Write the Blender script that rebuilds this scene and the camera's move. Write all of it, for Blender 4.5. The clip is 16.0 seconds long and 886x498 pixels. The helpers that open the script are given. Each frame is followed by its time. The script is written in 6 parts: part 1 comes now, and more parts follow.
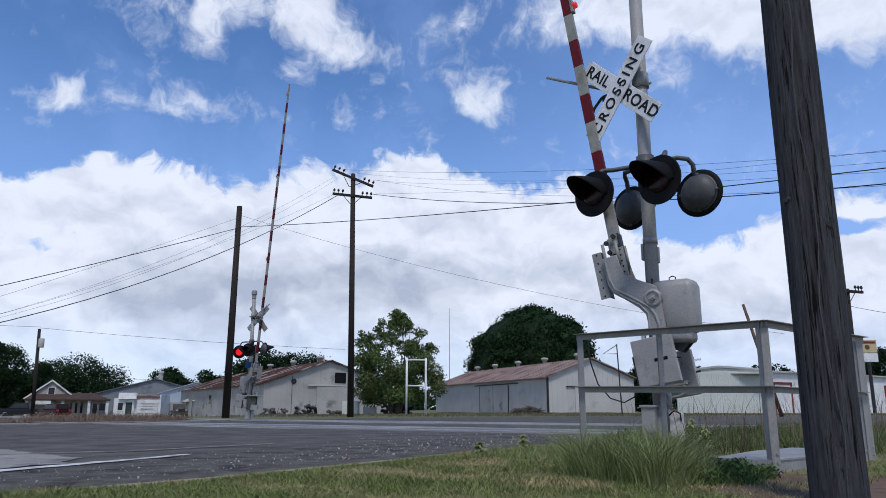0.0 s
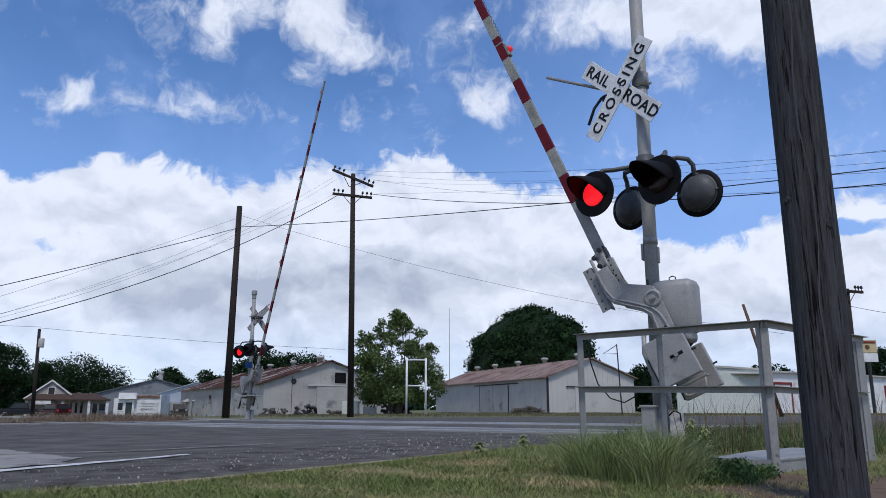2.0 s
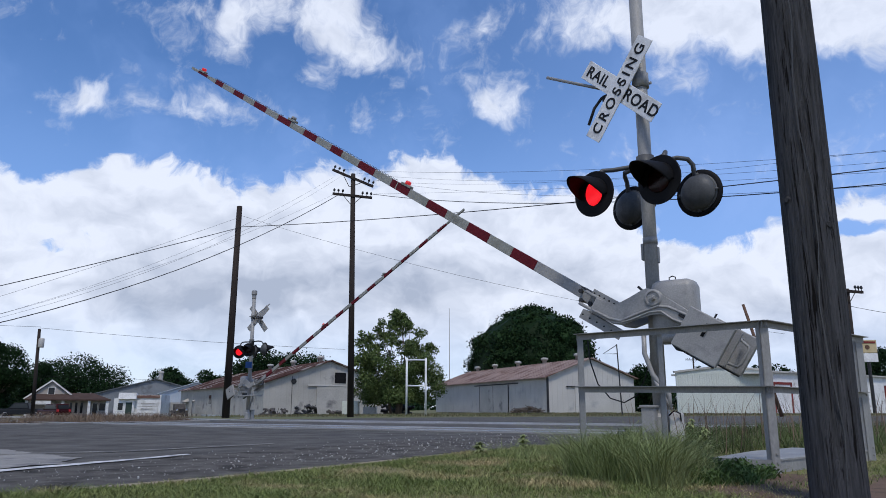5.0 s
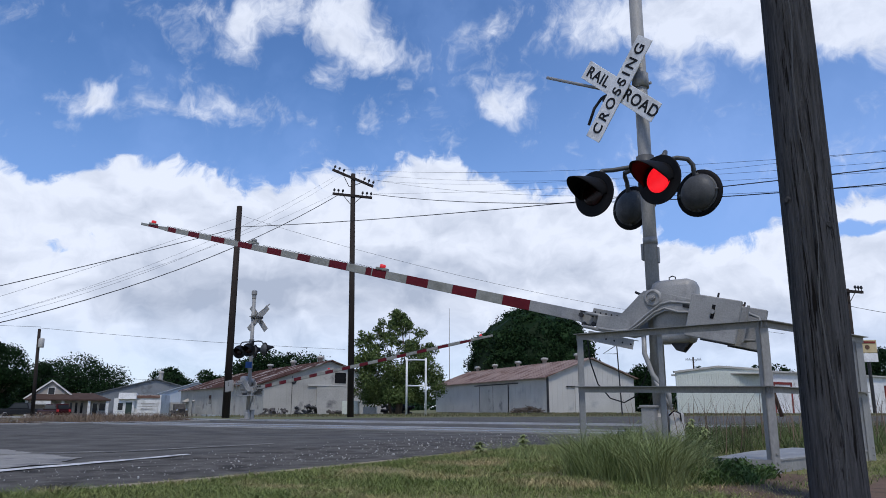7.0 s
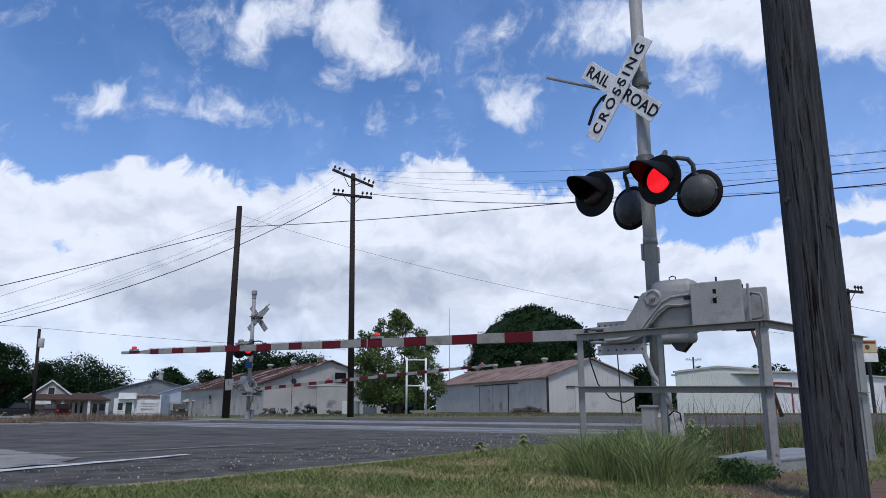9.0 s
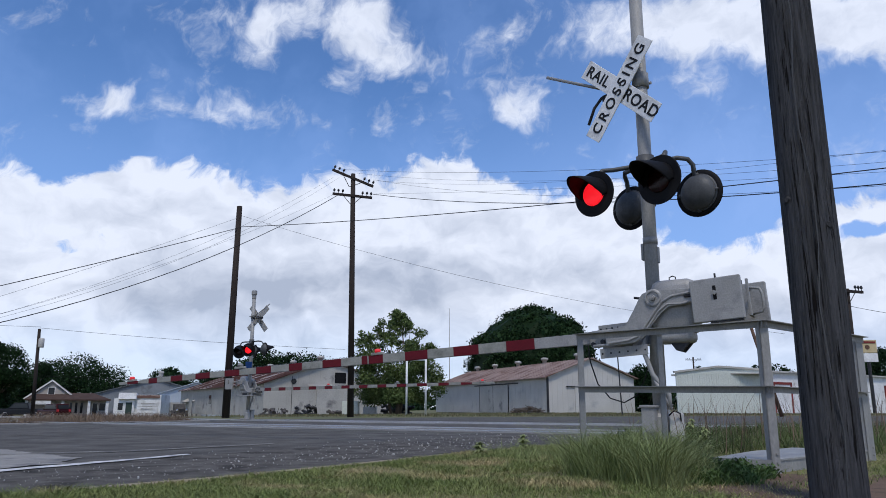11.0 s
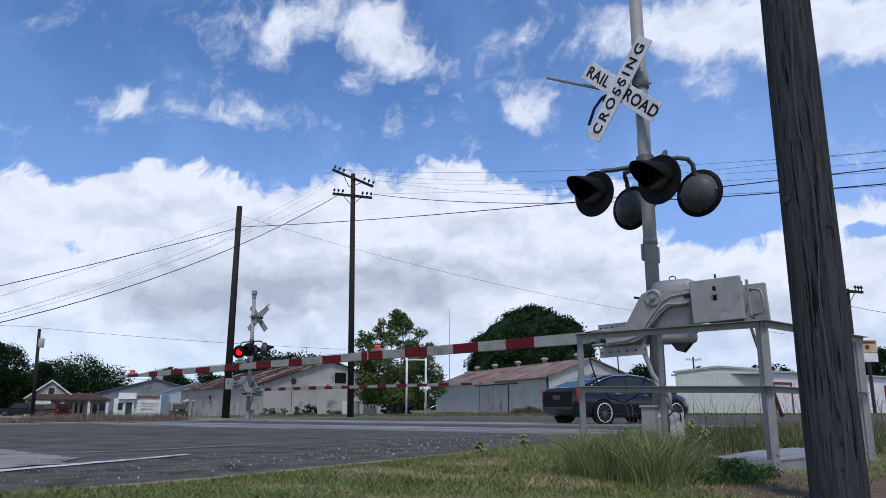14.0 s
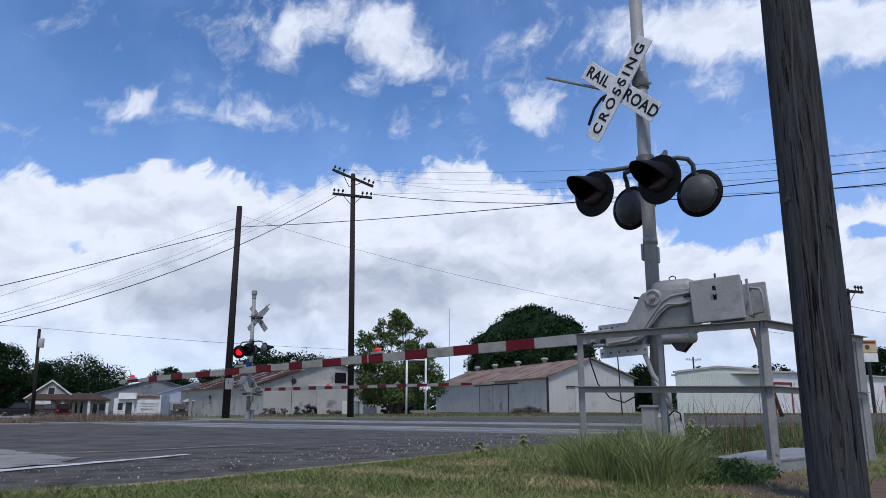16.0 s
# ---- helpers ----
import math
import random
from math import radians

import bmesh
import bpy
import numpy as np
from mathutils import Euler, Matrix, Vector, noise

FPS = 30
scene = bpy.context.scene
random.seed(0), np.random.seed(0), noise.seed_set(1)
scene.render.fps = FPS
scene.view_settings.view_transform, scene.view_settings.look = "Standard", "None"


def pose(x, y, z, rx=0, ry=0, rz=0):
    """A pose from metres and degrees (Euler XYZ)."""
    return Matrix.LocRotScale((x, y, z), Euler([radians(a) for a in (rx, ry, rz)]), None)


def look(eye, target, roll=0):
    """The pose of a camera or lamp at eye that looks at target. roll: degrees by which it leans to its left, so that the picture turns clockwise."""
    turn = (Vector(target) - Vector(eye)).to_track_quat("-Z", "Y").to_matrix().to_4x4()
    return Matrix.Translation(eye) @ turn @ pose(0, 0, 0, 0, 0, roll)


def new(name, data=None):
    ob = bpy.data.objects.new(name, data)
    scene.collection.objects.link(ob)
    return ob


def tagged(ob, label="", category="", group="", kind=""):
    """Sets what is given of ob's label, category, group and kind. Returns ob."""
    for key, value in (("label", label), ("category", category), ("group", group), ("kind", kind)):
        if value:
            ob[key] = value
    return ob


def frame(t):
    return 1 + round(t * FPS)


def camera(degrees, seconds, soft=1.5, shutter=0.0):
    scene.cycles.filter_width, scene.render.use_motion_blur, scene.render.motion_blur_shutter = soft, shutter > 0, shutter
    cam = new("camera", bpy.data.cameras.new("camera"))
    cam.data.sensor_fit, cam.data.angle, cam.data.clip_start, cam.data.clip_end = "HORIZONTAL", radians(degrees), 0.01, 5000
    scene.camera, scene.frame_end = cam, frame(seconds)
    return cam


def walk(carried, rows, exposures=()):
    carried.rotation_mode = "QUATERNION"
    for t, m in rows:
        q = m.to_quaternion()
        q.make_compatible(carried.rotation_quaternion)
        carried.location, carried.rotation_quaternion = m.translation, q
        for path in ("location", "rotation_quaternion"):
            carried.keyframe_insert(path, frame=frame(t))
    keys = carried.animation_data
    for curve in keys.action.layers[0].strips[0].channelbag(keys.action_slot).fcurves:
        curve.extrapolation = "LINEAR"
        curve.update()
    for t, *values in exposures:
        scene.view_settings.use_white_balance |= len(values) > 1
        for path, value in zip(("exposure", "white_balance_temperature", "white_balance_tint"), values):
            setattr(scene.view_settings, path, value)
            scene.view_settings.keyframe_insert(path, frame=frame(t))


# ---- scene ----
# ---- the camera stands still ----
cam = camera(62.58, 16.0, soft=0.9, shutter=0.02)
EYE = pose(0, 0, 0.47, 102.29, 0, 0)
walk(cam, [(0.0, EYE), (16.0, EYE)], exposures=[(0.0, 0.08, 6080, 12), (16.0, 0.08, 6080, 12)])

# ---- sky light and a veiled high sun ----
SUN_EL, SUN_AZ = 61, 174
world = bpy.data.worlds.new("sky")
scene.world = world
world.use_nodes = True
wt = world.node_tree
wt.nodes.clear()
sky = wt.nodes.new("ShaderNodeTexSky")
sky.sky_type, sky.sun_disc = "NISHITA", False
sky.sun_elevation, sky.sun_rotation = radians(SUN_EL), radians(SUN_AZ)
sky.air_density, sky.dust_density, sky.ozone_density = 1.0, 0.0, 10.0
bg = wt.nodes.new("ShaderNodeBackground")
bg.inputs["Strength"].default_value = 0.13
wo = wt.nodes.new("ShaderNodeOutputWorld")
wt.links.new(sky.outputs[0], bg.inputs[0])
wt.links.new(bg.outputs[0], wo.inputs[0])
sun = new("sun", bpy.data.lights.new("sun", "SUN"))
sun.data.energy, sun.data.angle, sun.data.color = 2.25, radians(10), (1.0, 0.92, 0.79)
se, sa = radians(SUN_EL), radians(SUN_AZ)
sun.matrix_world = look((0, 0, 0), (-math.cos(se) * math.sin(sa), -math.cos(se) * math.cos(sa), -math.sin(se)))


# ---- materials ----
def nodes_of(name):
    m = bpy.data.materials.new(name)
    m.use_nodes = True
    nt = m.node_tree
    return m, nt, nt.nodes["Principled BSDF"]


def mat(name, c1, c2, scale=4.0, fine=40.0, rough=0.7, metal=0.0, bump=0.25, stretch=(1, 1, 1), stain=None, stain_scale=1.2,
        stain_edge=(0.52, 0.68), vary=0.0, spec=0.22):
    """Two tones by a broad noise, a fine grain that also gives relief, and a stain with a shape of its own."""
    m, nt, bs = nodes_of(name)
    N, L = nt.nodes.new, nt.links.new
    tc = N("ShaderNodeTexCoord")
    mp = N("ShaderNodeMapping")
    mp.inputs["Scale"].default_value = stretch
    L(tc.outputs["Object"], mp.inputs[0])
    n1, n2 = N("ShaderNodeTexNoise"), N("ShaderNodeTexNoise")
    n1.inputs["Scale"].default_value, n1.inputs["Detail"].default_value = scale, 6
    n2.inputs["Scale"].default_value, n2.inputs["Detail"].default_value = fine, 4
    L(mp.outputs[0], n1.inputs["Vector"])
    L(mp.outputs[0], n2.inputs["Vector"])
    r1 = N("ShaderNodeMapRange")
    r1.inputs["From Min"].default_value, r1.inputs["From Max"].default_value = 0.32, 0.68
    L(n1.outputs[0], r1.inputs["Value"])
    mx = N("ShaderNodeMix")
    mx.data_type = "RGBA"
    mx.inputs["A"].default_value, mx.inputs["B"].default_value = (*c1, 1), (*c2, 1)
    L(r1.outputs[0], mx.inputs["Factor"])
    col = mx.outputs["Result"]
    if stain:
        n3 = N("ShaderNodeTexNoise")
        n3.inputs["Scale"].default_value, n3.inputs["Detail"].default_value = stain_scale, 8
        n3.inputs["Roughness"].default_value = 0.62
        L(mp.outputs[0], n3.inputs["Vector"])
        r3 = N("ShaderNodeMapRange")
        r3.inputs["From Min"].default_value, r3.inputs["From Max"].default_value = stain_edge
        L(n3.outputs[0], r3.inputs["Value"])
        m3 = N("ShaderNodeMix")
        m3.data_type = "RGBA"
        m3.inputs["B"].default_value = (*stain, 1)
        L(r3.outputs[0], m3.inputs["Factor"])
        L(col, m3.inputs["A"])
        col = m3.outputs["Result"]
    r2 = N("ShaderNodeMapRange")
    r2.inputs["To Min"].default_value, r2.inputs["To Max"].default_value = 0.72, 1.28
    L(n2.outputs[0], r2.inputs["Value"])
    hs = N("ShaderNodeHueSaturation")
    L(col, hs.inputs["Color"])
    L(r2.outputs[0], hs.inputs["Value"])
    col = hs.outputs[0]
    if vary:
        geo = N("ShaderNodeNewGeometry")
        rv = N("ShaderNodeMapRange")
        rv.inputs["To Min"].default_value, rv.inputs["To Max"].default_value = 1 - vary, 1 + vary
        L(geo.outputs["Random Per Island"], rv.inputs["Value"])
        h2 = N("ShaderNodeHueSaturation")
        L(col, h2.inputs["Color"])
        L(rv.outputs[0], h2.inputs["Value"])
        col = h2.outputs[0]
    L(col, bs.inputs["Base Color"])
    bs.inputs["Roughness"].default_value, bs.inputs["Metallic"].default_value = rough, metal
    bs.inputs["Specular IOR Level"].default_value = spec
    if bump:
        b = N("ShaderNodeBump")
        b.inputs["Strength"].default_value, b.inputs["Distance"].default_value = bump, 0.02
        L(n2.outputs[0], b.inputs["Height"])
        L(b.outputs[0], bs.inputs["Normal"])
    return m


def glow(name, color, strength, dots=0.0):
    """A lit lens: the glass shows its moulded dots."""
    m, nt, bs = nodes_of(name)
    bs.inputs["Base Color"].default_value = (*[c * 0.4 for c in color], 1)
    bs.inputs["Emission Color"].default_value = (*color, 1)
    bs.inputs["Emission Strength"].default_value = strength
    if dots:
        N, L = nt.nodes.new, nt.links.new
        tc, vo, mr = N("ShaderNodeTexCoord"), N("ShaderNodeTexVoronoi"), N("ShaderNodeMapRange")
        vo.inputs["Scale"].default_value = dots
        L(tc.outputs["Object"], vo.inputs["Vector"])
        mr.inputs["From Max"].default_value = 0.7
        mr.inputs["To Min"].default_value, mr.inputs["To Max"].default_value = strength * 1.25, strength * 0.55
        L(vo.outputs["Distance"], mr.inputs["Value"])
        L(mr.outputs[0], bs.inputs["Emission Strength"])
    return m


def glass(name, tint=(0.05, 0.06, 0.07)):
    m, nt, bs = nodes_of(name)
    bs.inputs["Base Color"].default_value = (*tint, 1)
    bs.inputs["Roughness"].default_value = 0.06
    bs.inputs["Specular IOR Level"].default_value = 0.3
    return m


M_ASPHALT = mat("asphalt", (0.058, 0.055, 0.051), (0.112, 0.107, 0.099), 1.8, 28, 0.92, bump=0.8, stain=(0.125, 0.12, 0.112), stain_scale=1.1, stain_edge=(0.55, 0.72), spec=0.15)
M_GRAVEL = mat("loose_gravel_shoulder", (0.070, 0.065, 0.059), (0.130, 0.122, 0.112), 5.0, 60, 0.95, bump=0.9, stain=(0.042, 0.039, 0.036), stain_scale=2.2, stain_edge=(0.5, 0.64), spec=0.12)
M_CONCRETE = mat("pale_concrete", (0.30, 0.29, 0.27), (0.38, 0.37, 0.35), 1.4, 60, 0.85, bump=0.3, stain=(0.16, 0.155, 0.15), stain_scale=1.6)
M_KERB = mat("tan_kerb_concrete", (0.27, 0.215, 0.155), (0.34, 0.28, 0.21), 3, 50, 0.9, bump=0.4, stain=(0.17, 0.15, 0.12), stain_scale=3)
M_PATCH = mat("worn_concrete_slab", (0.20, 0.193, 0.18), (0.28, 0.27, 0.25), 2.0, 60, 0.85, bump=0.4, stain=(0.11, 0.11, 0.115), stain_scale=2.5)
# pale streaks painted in the colour imitate sky reflected on the panels
M_PANEL = mat("grey_crossing_panel", (0.13, 0.125, 0.115), (0.20, 0.193, 0.18), 1.2, 60, 0.8, bump=0.3, stain=(0.32, 0.32, 0.31), stain_scale=0.7, stretch=(0.25, 1.5, 1), stain_edge=(0.55, 0.66))
M_PAINTLINE = mat("worn_road_paint", (0.62, 0.62, 0.6), (0.42, 0.42, 0.41), 3, 50, 0.7, stain=(0.1, 0.1, 0.1), stain_scale=5)
M_STONE = mat("pale_stone_chips", (0.30, 0.29, 0.27), (0.42, 0.41, 0.39), 9, 50, 0.9, vary=0.35)
M_SOIL = mat("grassy_soil", (0.12, 0.125, 0.045), (0.18, 0.155, 0.075), 0.7, 30, 0.95, bump=0.6, stain=(0.13, 0.095, 0.06), stain_scale=1.1)
M_FIELD = mat("dry_field", (0.085, 0.105, 0.04), (0.15, 0.13, 0.07), 0.08, 3, 0.95, bump=0.5, stain=(0.12, 0.11, 0.08), stain_scale=0.05)
M_DIRT = mat("bare_dirt", (0.115, 0.075, 0.052), (0.16, 0.11, 0.078), 3, 60, 0.95, bump=0.8, stain=(0.07, 0.05, 0.035), stain_scale=4)
M_GRASS = mat("mown_grass", (0.115, 0.150, 0.042), (0.18, 0.205, 0.07), 1.9, 20, 0.75, bump=0, stain=(0.36, 0.29, 0.15), stain_scale=1.3, stain_edge=(0.50, 0.63), vary=0.5)
M_ROUGH = mat("rough_green_grass", (0.06, 0.09, 0.03), (0.115, 0.135, 0.05), 1.2, 20, 0.75, bump=0, vary=0.45)
M_TALLGRASS = mat("tall_grass", (0.15, 0.19, 0.066), (0.25, 0.275, 0.115), 1.6, 20, 0.7, bump=0, vary=0.35)
M_FARGRASS = mat("thin_roadside_grass", (0.10, 0.11, 0.05), (0.17, 0.14, 0.085), 0.25, 6, 0.85, bump=0, stain=(0.12, 0.15, 0.055), stain_scale=0.15, vary=0.4)
M_TRUCK = mat("black_truck_paint", (0.010, 0.012, 0.016), (0.014, 0.016, 0.020), 3, 30, 0.45, bump=0)
M_WEED = mat("dark_weeds", (0.05, 0.095, 0.026), (0.095, 0.15, 0.042), 2.5, 20, 0.65, bump=0, vary=0.4)
M_STRAW = mat("dry_brown_grass", (0.14, 0.10, 0.072), (0.21, 0.155, 0.11), 0.6, 10, 0.85, bump=0, vary=0.35)
M_LEAF = mat("leaves", (0.055, 0.085, 0.028), (0.11, 0.145, 0.05), 0.5, 8, 0.6, bump=0, vary=0.45, spec=0.06)
M_DARKLEAF = mat("oak_leaves", (0.009, 0.023, 0.008), (0.017, 0.036, 0.012), 0.25, 5, 0.6, bump=0, vary=0.4, spec=0.06)
M_BARK = mat("bark", (0.10, 0.08, 0.065), (0.16, 0.13, 0.105), 4, 40, 0.9, bump=0.7, stretch=(1, 1, 0.25))
M_OLDWOOD = mat("weathered_dark_pole_wood", (0.042, 0.043, 0.046), (0.088, 0.089, 0.095), 75, 240, 0.95, bump=1.0, stretch=(1, 1, 0.05), stain=(0.006, 0.005, 0.005), stain_scale=48, stain_edge=(0.55, 0.62), spec=0.2)
M_FARWOOD = mat("dark_creosoted_wood", (0.022, 0.017, 0.015), (0.038, 0.030, 0.026), 3, 30, 0.9, stretch=(1, 1, 0.2))
M_RUSTPOLE = mat("rusty_brown_pole", (0.09, 0.055, 0.04), (0.14, 0.085, 0.06), 4, 40, 0.85)
M_ALU = mat("silver_painted_metal", (0.275, 0.272, 0.262), (0.335, 0.33, 0.32), 3, 60, 0.5, 0.12, bump=0.12, stain=(0.18, 0.18, 0.18), stain_scale=3.5, stain_edge=(0.55, 0.72))
M_GALV = mat("galvanised_steel", (0.25, 0.25, 0.24), (0.315, 0.312, 0.30), 6, 70, 0.55, 0.12, bump=0.12, stain=(0.24, 0.24, 0.24), stain_scale=5, stretch=(1, 1, 0.5))
M_IRON = mat("dark_iron", (0.03, 0.03, 0.032), (0.055, 0.055, 0.057), 6, 70, 0.55, 0.4)
# real black paint, and also the painted dark of holes and recesses
M_BLACK = mat("matt_black_paint_and_shade", (0.006, 0.006, 0.007), (0.011, 0.011, 0.012), 5, 60, 0.6, bump=0.1, spec=0.12)
M_HOUSING = mat("dark_grey_lamp_back", (0.060, 0.063, 0.066), (0.092, 0.095, 0.098), 6, 60, 0.5, bump=0.1)
M_SIGN = mat("white_sign_face", (0.78, 0.78, 0.77), (0.70, 0.70, 0.69), 3, 60, 0.45, bump=0.05, stain=(0.55, 0.54, 0.52), stain_scale=4)
M_LETTER = mat("black_letter_sheet", (0.01, 0.01, 0.01), (0.016, 0.016, 0.016), 5, 50, 0.5, bump=0)
# boom white and red are lowered to put its near face's shade into colour
M_BOOMWHITE = mat("dirty_shaded_white_reflective_sheet", (0.245, 0.245, 0.215), (0.30, 0.30, 0.265), 5, 50, 0.4, bump=0.05, stain=(0.17, 0.17, 0.145), stain_scale=4)
M_BOOMRED = mat("red_reflective_sheet", (0.125, 0.006, 0.013), (0.095, 0.005, 0.010), 5, 50, 0.6, bump=0.05)
M_REDOFF = mat("unlit_red_glass", (0.010, 0.002, 0.002), (0.016, 0.003, 0.003), 8, 60, 0.25, bump=0.1)
M_REDON = glow("lit_red_lens", (1.0, 0.012, 0.02), 1.15, 62)
M_REDDIM = glow("small_red_lamp_glass", (1.0, 0.04, 0.05), 0.35)
M_RAIL = mat("worn_rail_steel", (0.42, 0.41, 0.40), (0.52, 0.51, 0.5), 4, 60, 0.32, 0.8, bump=0.1)
M_TIN = mat("weathered_grey_tin", (0.38, 0.365, 0.335), (0.48, 0.465, 0.43), 0.5, 12, 0.6, 0.2, bump=0.2, stain=(0.17, 0.165, 0.165), stain_scale=0.45, stain_edge=(0.58, 0.7))
M_TINWHITE = mat("off_white_tin", (0.47, 0.455, 0.425), (0.54, 0.525, 0.49), 0.5, 12, 0.6, 0.1, bump=0.2, stain=(0.36, 0.355, 0.35), stain_scale=0.6, stain_edge=(0.58, 0.74))
M_RUSTROOF = mat("rusty_tin_roof", (0.075, 0.036, 0.029), (0.12, 0.063, 0.05), 0.35, 10, 0.75, 0.1, stain=(0.42, 0.38, 0.36), stain_scale=0.5, stain_edge=(0.545, 0.59), stretch=(0.25, 1.6, 1))
M_RUSTROOF2 = mat("streaked_tin_roof", (0.25, 0.175, 0.145), (0.33, 0.255, 0.22), 0.45, 10, 0.7, 0.1, stain=(0.15, 0.085, 0.065), stain_scale=0.9, stain_edge=(0.50, 0.60), stretch=(0.3, 1.2, 1))
M_CREAMTIN = mat("cream_metal_siding", (0.52, 0.55, 0.50), (0.58, 0.61, 0.56), 0.5, 10, 0.6, 0.0, bump=0.15)
M_HOUSEWALL = mat("beige_house_wall", (0.36, 0.33, 0.29), (0.42, 0.39, 0.35), 1, 12, 0.8)
M_SHINGLE = mat("brown_shingles", (0.055, 0.033, 0.026), (0.08, 0.052, 0.04), 1.2, 14, 0.9, bump=0.5)
M_WHITE = mat("white_painted_boards", (0.66, 0.66, 0.65), (0.74, 0.74, 0.73), 1, 14, 0.7, stain=(0.5, 0.49, 0.47), stain_scale=0.8)
M_BLUETIN = mat("dull_blue_grey_tin", (0.19, 0.205, 0.22), (0.25, 0.265, 0.28), 0.4, 10, 0.65, 0.1, stain=(0.12, 0.12, 0.125), stain_scale=0.5)
M_BLUEROOF = mat("pale_blue_tin_roof", (0.40, 0.45, 0.50), (0.48, 0.52, 0.57), 0.5, 10, 0.5, 0.2)
M_DARKWIN = glass("dark_window_glass", (0.02, 0.022, 0.025))
M_REDTRIM = mat("dark_red_trim", (0.16, 0.025, 0.022), (0.2, 0.035, 0.03), 2, 20, 0.6)
M_GREENDOOR = mat("dark_green_paint", (0.03, 0.05, 0.04), (0.045, 0.065, 0.055), 2, 20, 0.6)
M_CARPAINT = mat("dark_blue_grey_car_paint", (0.010, 0.013, 0.017), (0.013, 0.017, 0.021), 3, 30, 0.12, 0.1, bump=0, spec=0.5)
M_CARGLASS = glass("car_glass", (0.03, 0.035, 0.04))
M_CHROME = mat("chrome", (0.7, 0.7, 0.7), (0.75, 0.75, 0.75), 5, 50, 0.15, 1.0, bump=0)
M_TYRE = mat("tyre_rubber", (0.009, 0.009, 0.010), (0.014, 0.014, 0.015), 6, 60, 0.9, spec=0.1)
M_TAIL = glow("red_tail_lamp", (0.7, 0.02, 0.03), 0.12)
M_REDCAR = mat("dark_red_car_paint", (0.035, 0.006, 0.006), (0.045, 0.008, 0.008), 3, 30, 0.25, 0.2, bump=0)
M_RUBBLE = mat("junk_iron", (0.06, 0.055, 0.05), (0.11, 0.10, 0.095), 3, 20, 0.8)
M_WIRE = mat("black_cable", (0.012, 0.012, 0.013), (0.02, 0.02, 0.02), 4, 20, 0.7, bump=0)
M_YELLOW = mat("yellow_sign_face", (0.50, 0.40, 0.22), (0.54, 0.45, 0.27), 2, 20, 0.5, bump=0)
M_BLUETAG = mat("blue_tag", (0.02, 0.07, 0.22), (0.025, 0.08, 0.25), 3, 20, 0.5, bump=0)


# ---- mesh helpers ----
def part(name, bm, material, parent=None, label="", smooth=False, m=None):
    me = bpy.data.meshes.new(name)
    bmesh.ops.recalc_face_normals(bm, faces=bm.faces[:])
    if smooth:
        for f in bm.faces:
            f.smooth = len(f.verts) <= 4
    bm.to_mesh(me)
    bm.free()
    me.materials.append(material)
    ob = new(name, me)
    if parent:
        ob.parent = parent
    if m:
        ob.matrix_basis = m
    if label:
        ob["label"] = label
    return ob


def sheet(name, verts, faces, material, parent=None):
    me = bpy.data.meshes.new(name)
    me.from_pydata([tuple(map(float, v)) for v in verts], [], [tuple(map(int, f)) for f in faces])
    me.materials.append(material)
    ob = new(name, me)
    if parent:
        ob.parent = parent
    return ob


def empty(name, m, label, category, group="", kind=""):
    ob = new(name)
    ob.matrix_basis = m
    return tagged(ob, label, category, group, kind)


def box(bm, x0, x1, y0, y1, z0, z1, m=None, bevel=0.0):
    g = bmesh.ops.create_cube(bm, size=1)
    T = Matrix.LocRotScale(((x0 + x1) / 2, (y0 + y1) / 2, (z0 + z1) / 2), None, (x1 - x0, y1 - y0, z1 - z0))
    bmesh.ops.transform(bm, matrix=(m @ T) if m else T, verts=g["verts"])
    if bevel:
        es = list({e for v in g["verts"] for e in v.link_edges})
        bmesh.ops.bevel(bm, geom=es, offset=bevel, segments=2, affect="EDGES", profile=0.5)
    return bm


def tube(bm, p0, p1, r0, r1=None, seg=12, caps=True):
    """A straight tapered rod from p0 to p1."""
    p0, p1 = Vector(p0), Vector(p1)
    d = p1 - p0
    m = Matrix.Translation((p0 + p1) / 2) @ d.to_track_quat("Z", "Y").to_matrix().to_4x4()
    bmesh.ops.create_cone(bm, cap_ends=caps, segments=seg, radius1=r0, radius2=r0 if r1 is None else r1, depth=d.length, matrix=m)
    return bm


def pipe(bm, pts, r, seg=10):
    """A bent rod through the points."""
    pts = [Vector(p) for p in pts]
    rings, side = [], None
    for i, p in enumerate(pts):
        d = (pts[min(i + 1, len(pts) - 1)] - pts[max(i - 1, 0)]).normalized()
        if side is None:
            side = d.orthogonal().normalized()
        side = (side - d * side.dot(d)).normalized()
        up = d.cross(side)
        rings.append([bm.verts.new(p + r * (side * math.cos(2 * math.pi * k / seg) + up * math.sin(2 * math.pi * k / seg))) for k in range(seg)])
    for a, b in zip(rings, rings[1:]):
        for k in range(seg):
            bm.faces.new((a[k], a[(k + 1) % seg], b[(k + 1) % seg], b[k]))
    bm.faces.new(rings[0][::-1])
    bm.faces.new(rings[-1])
    return bm


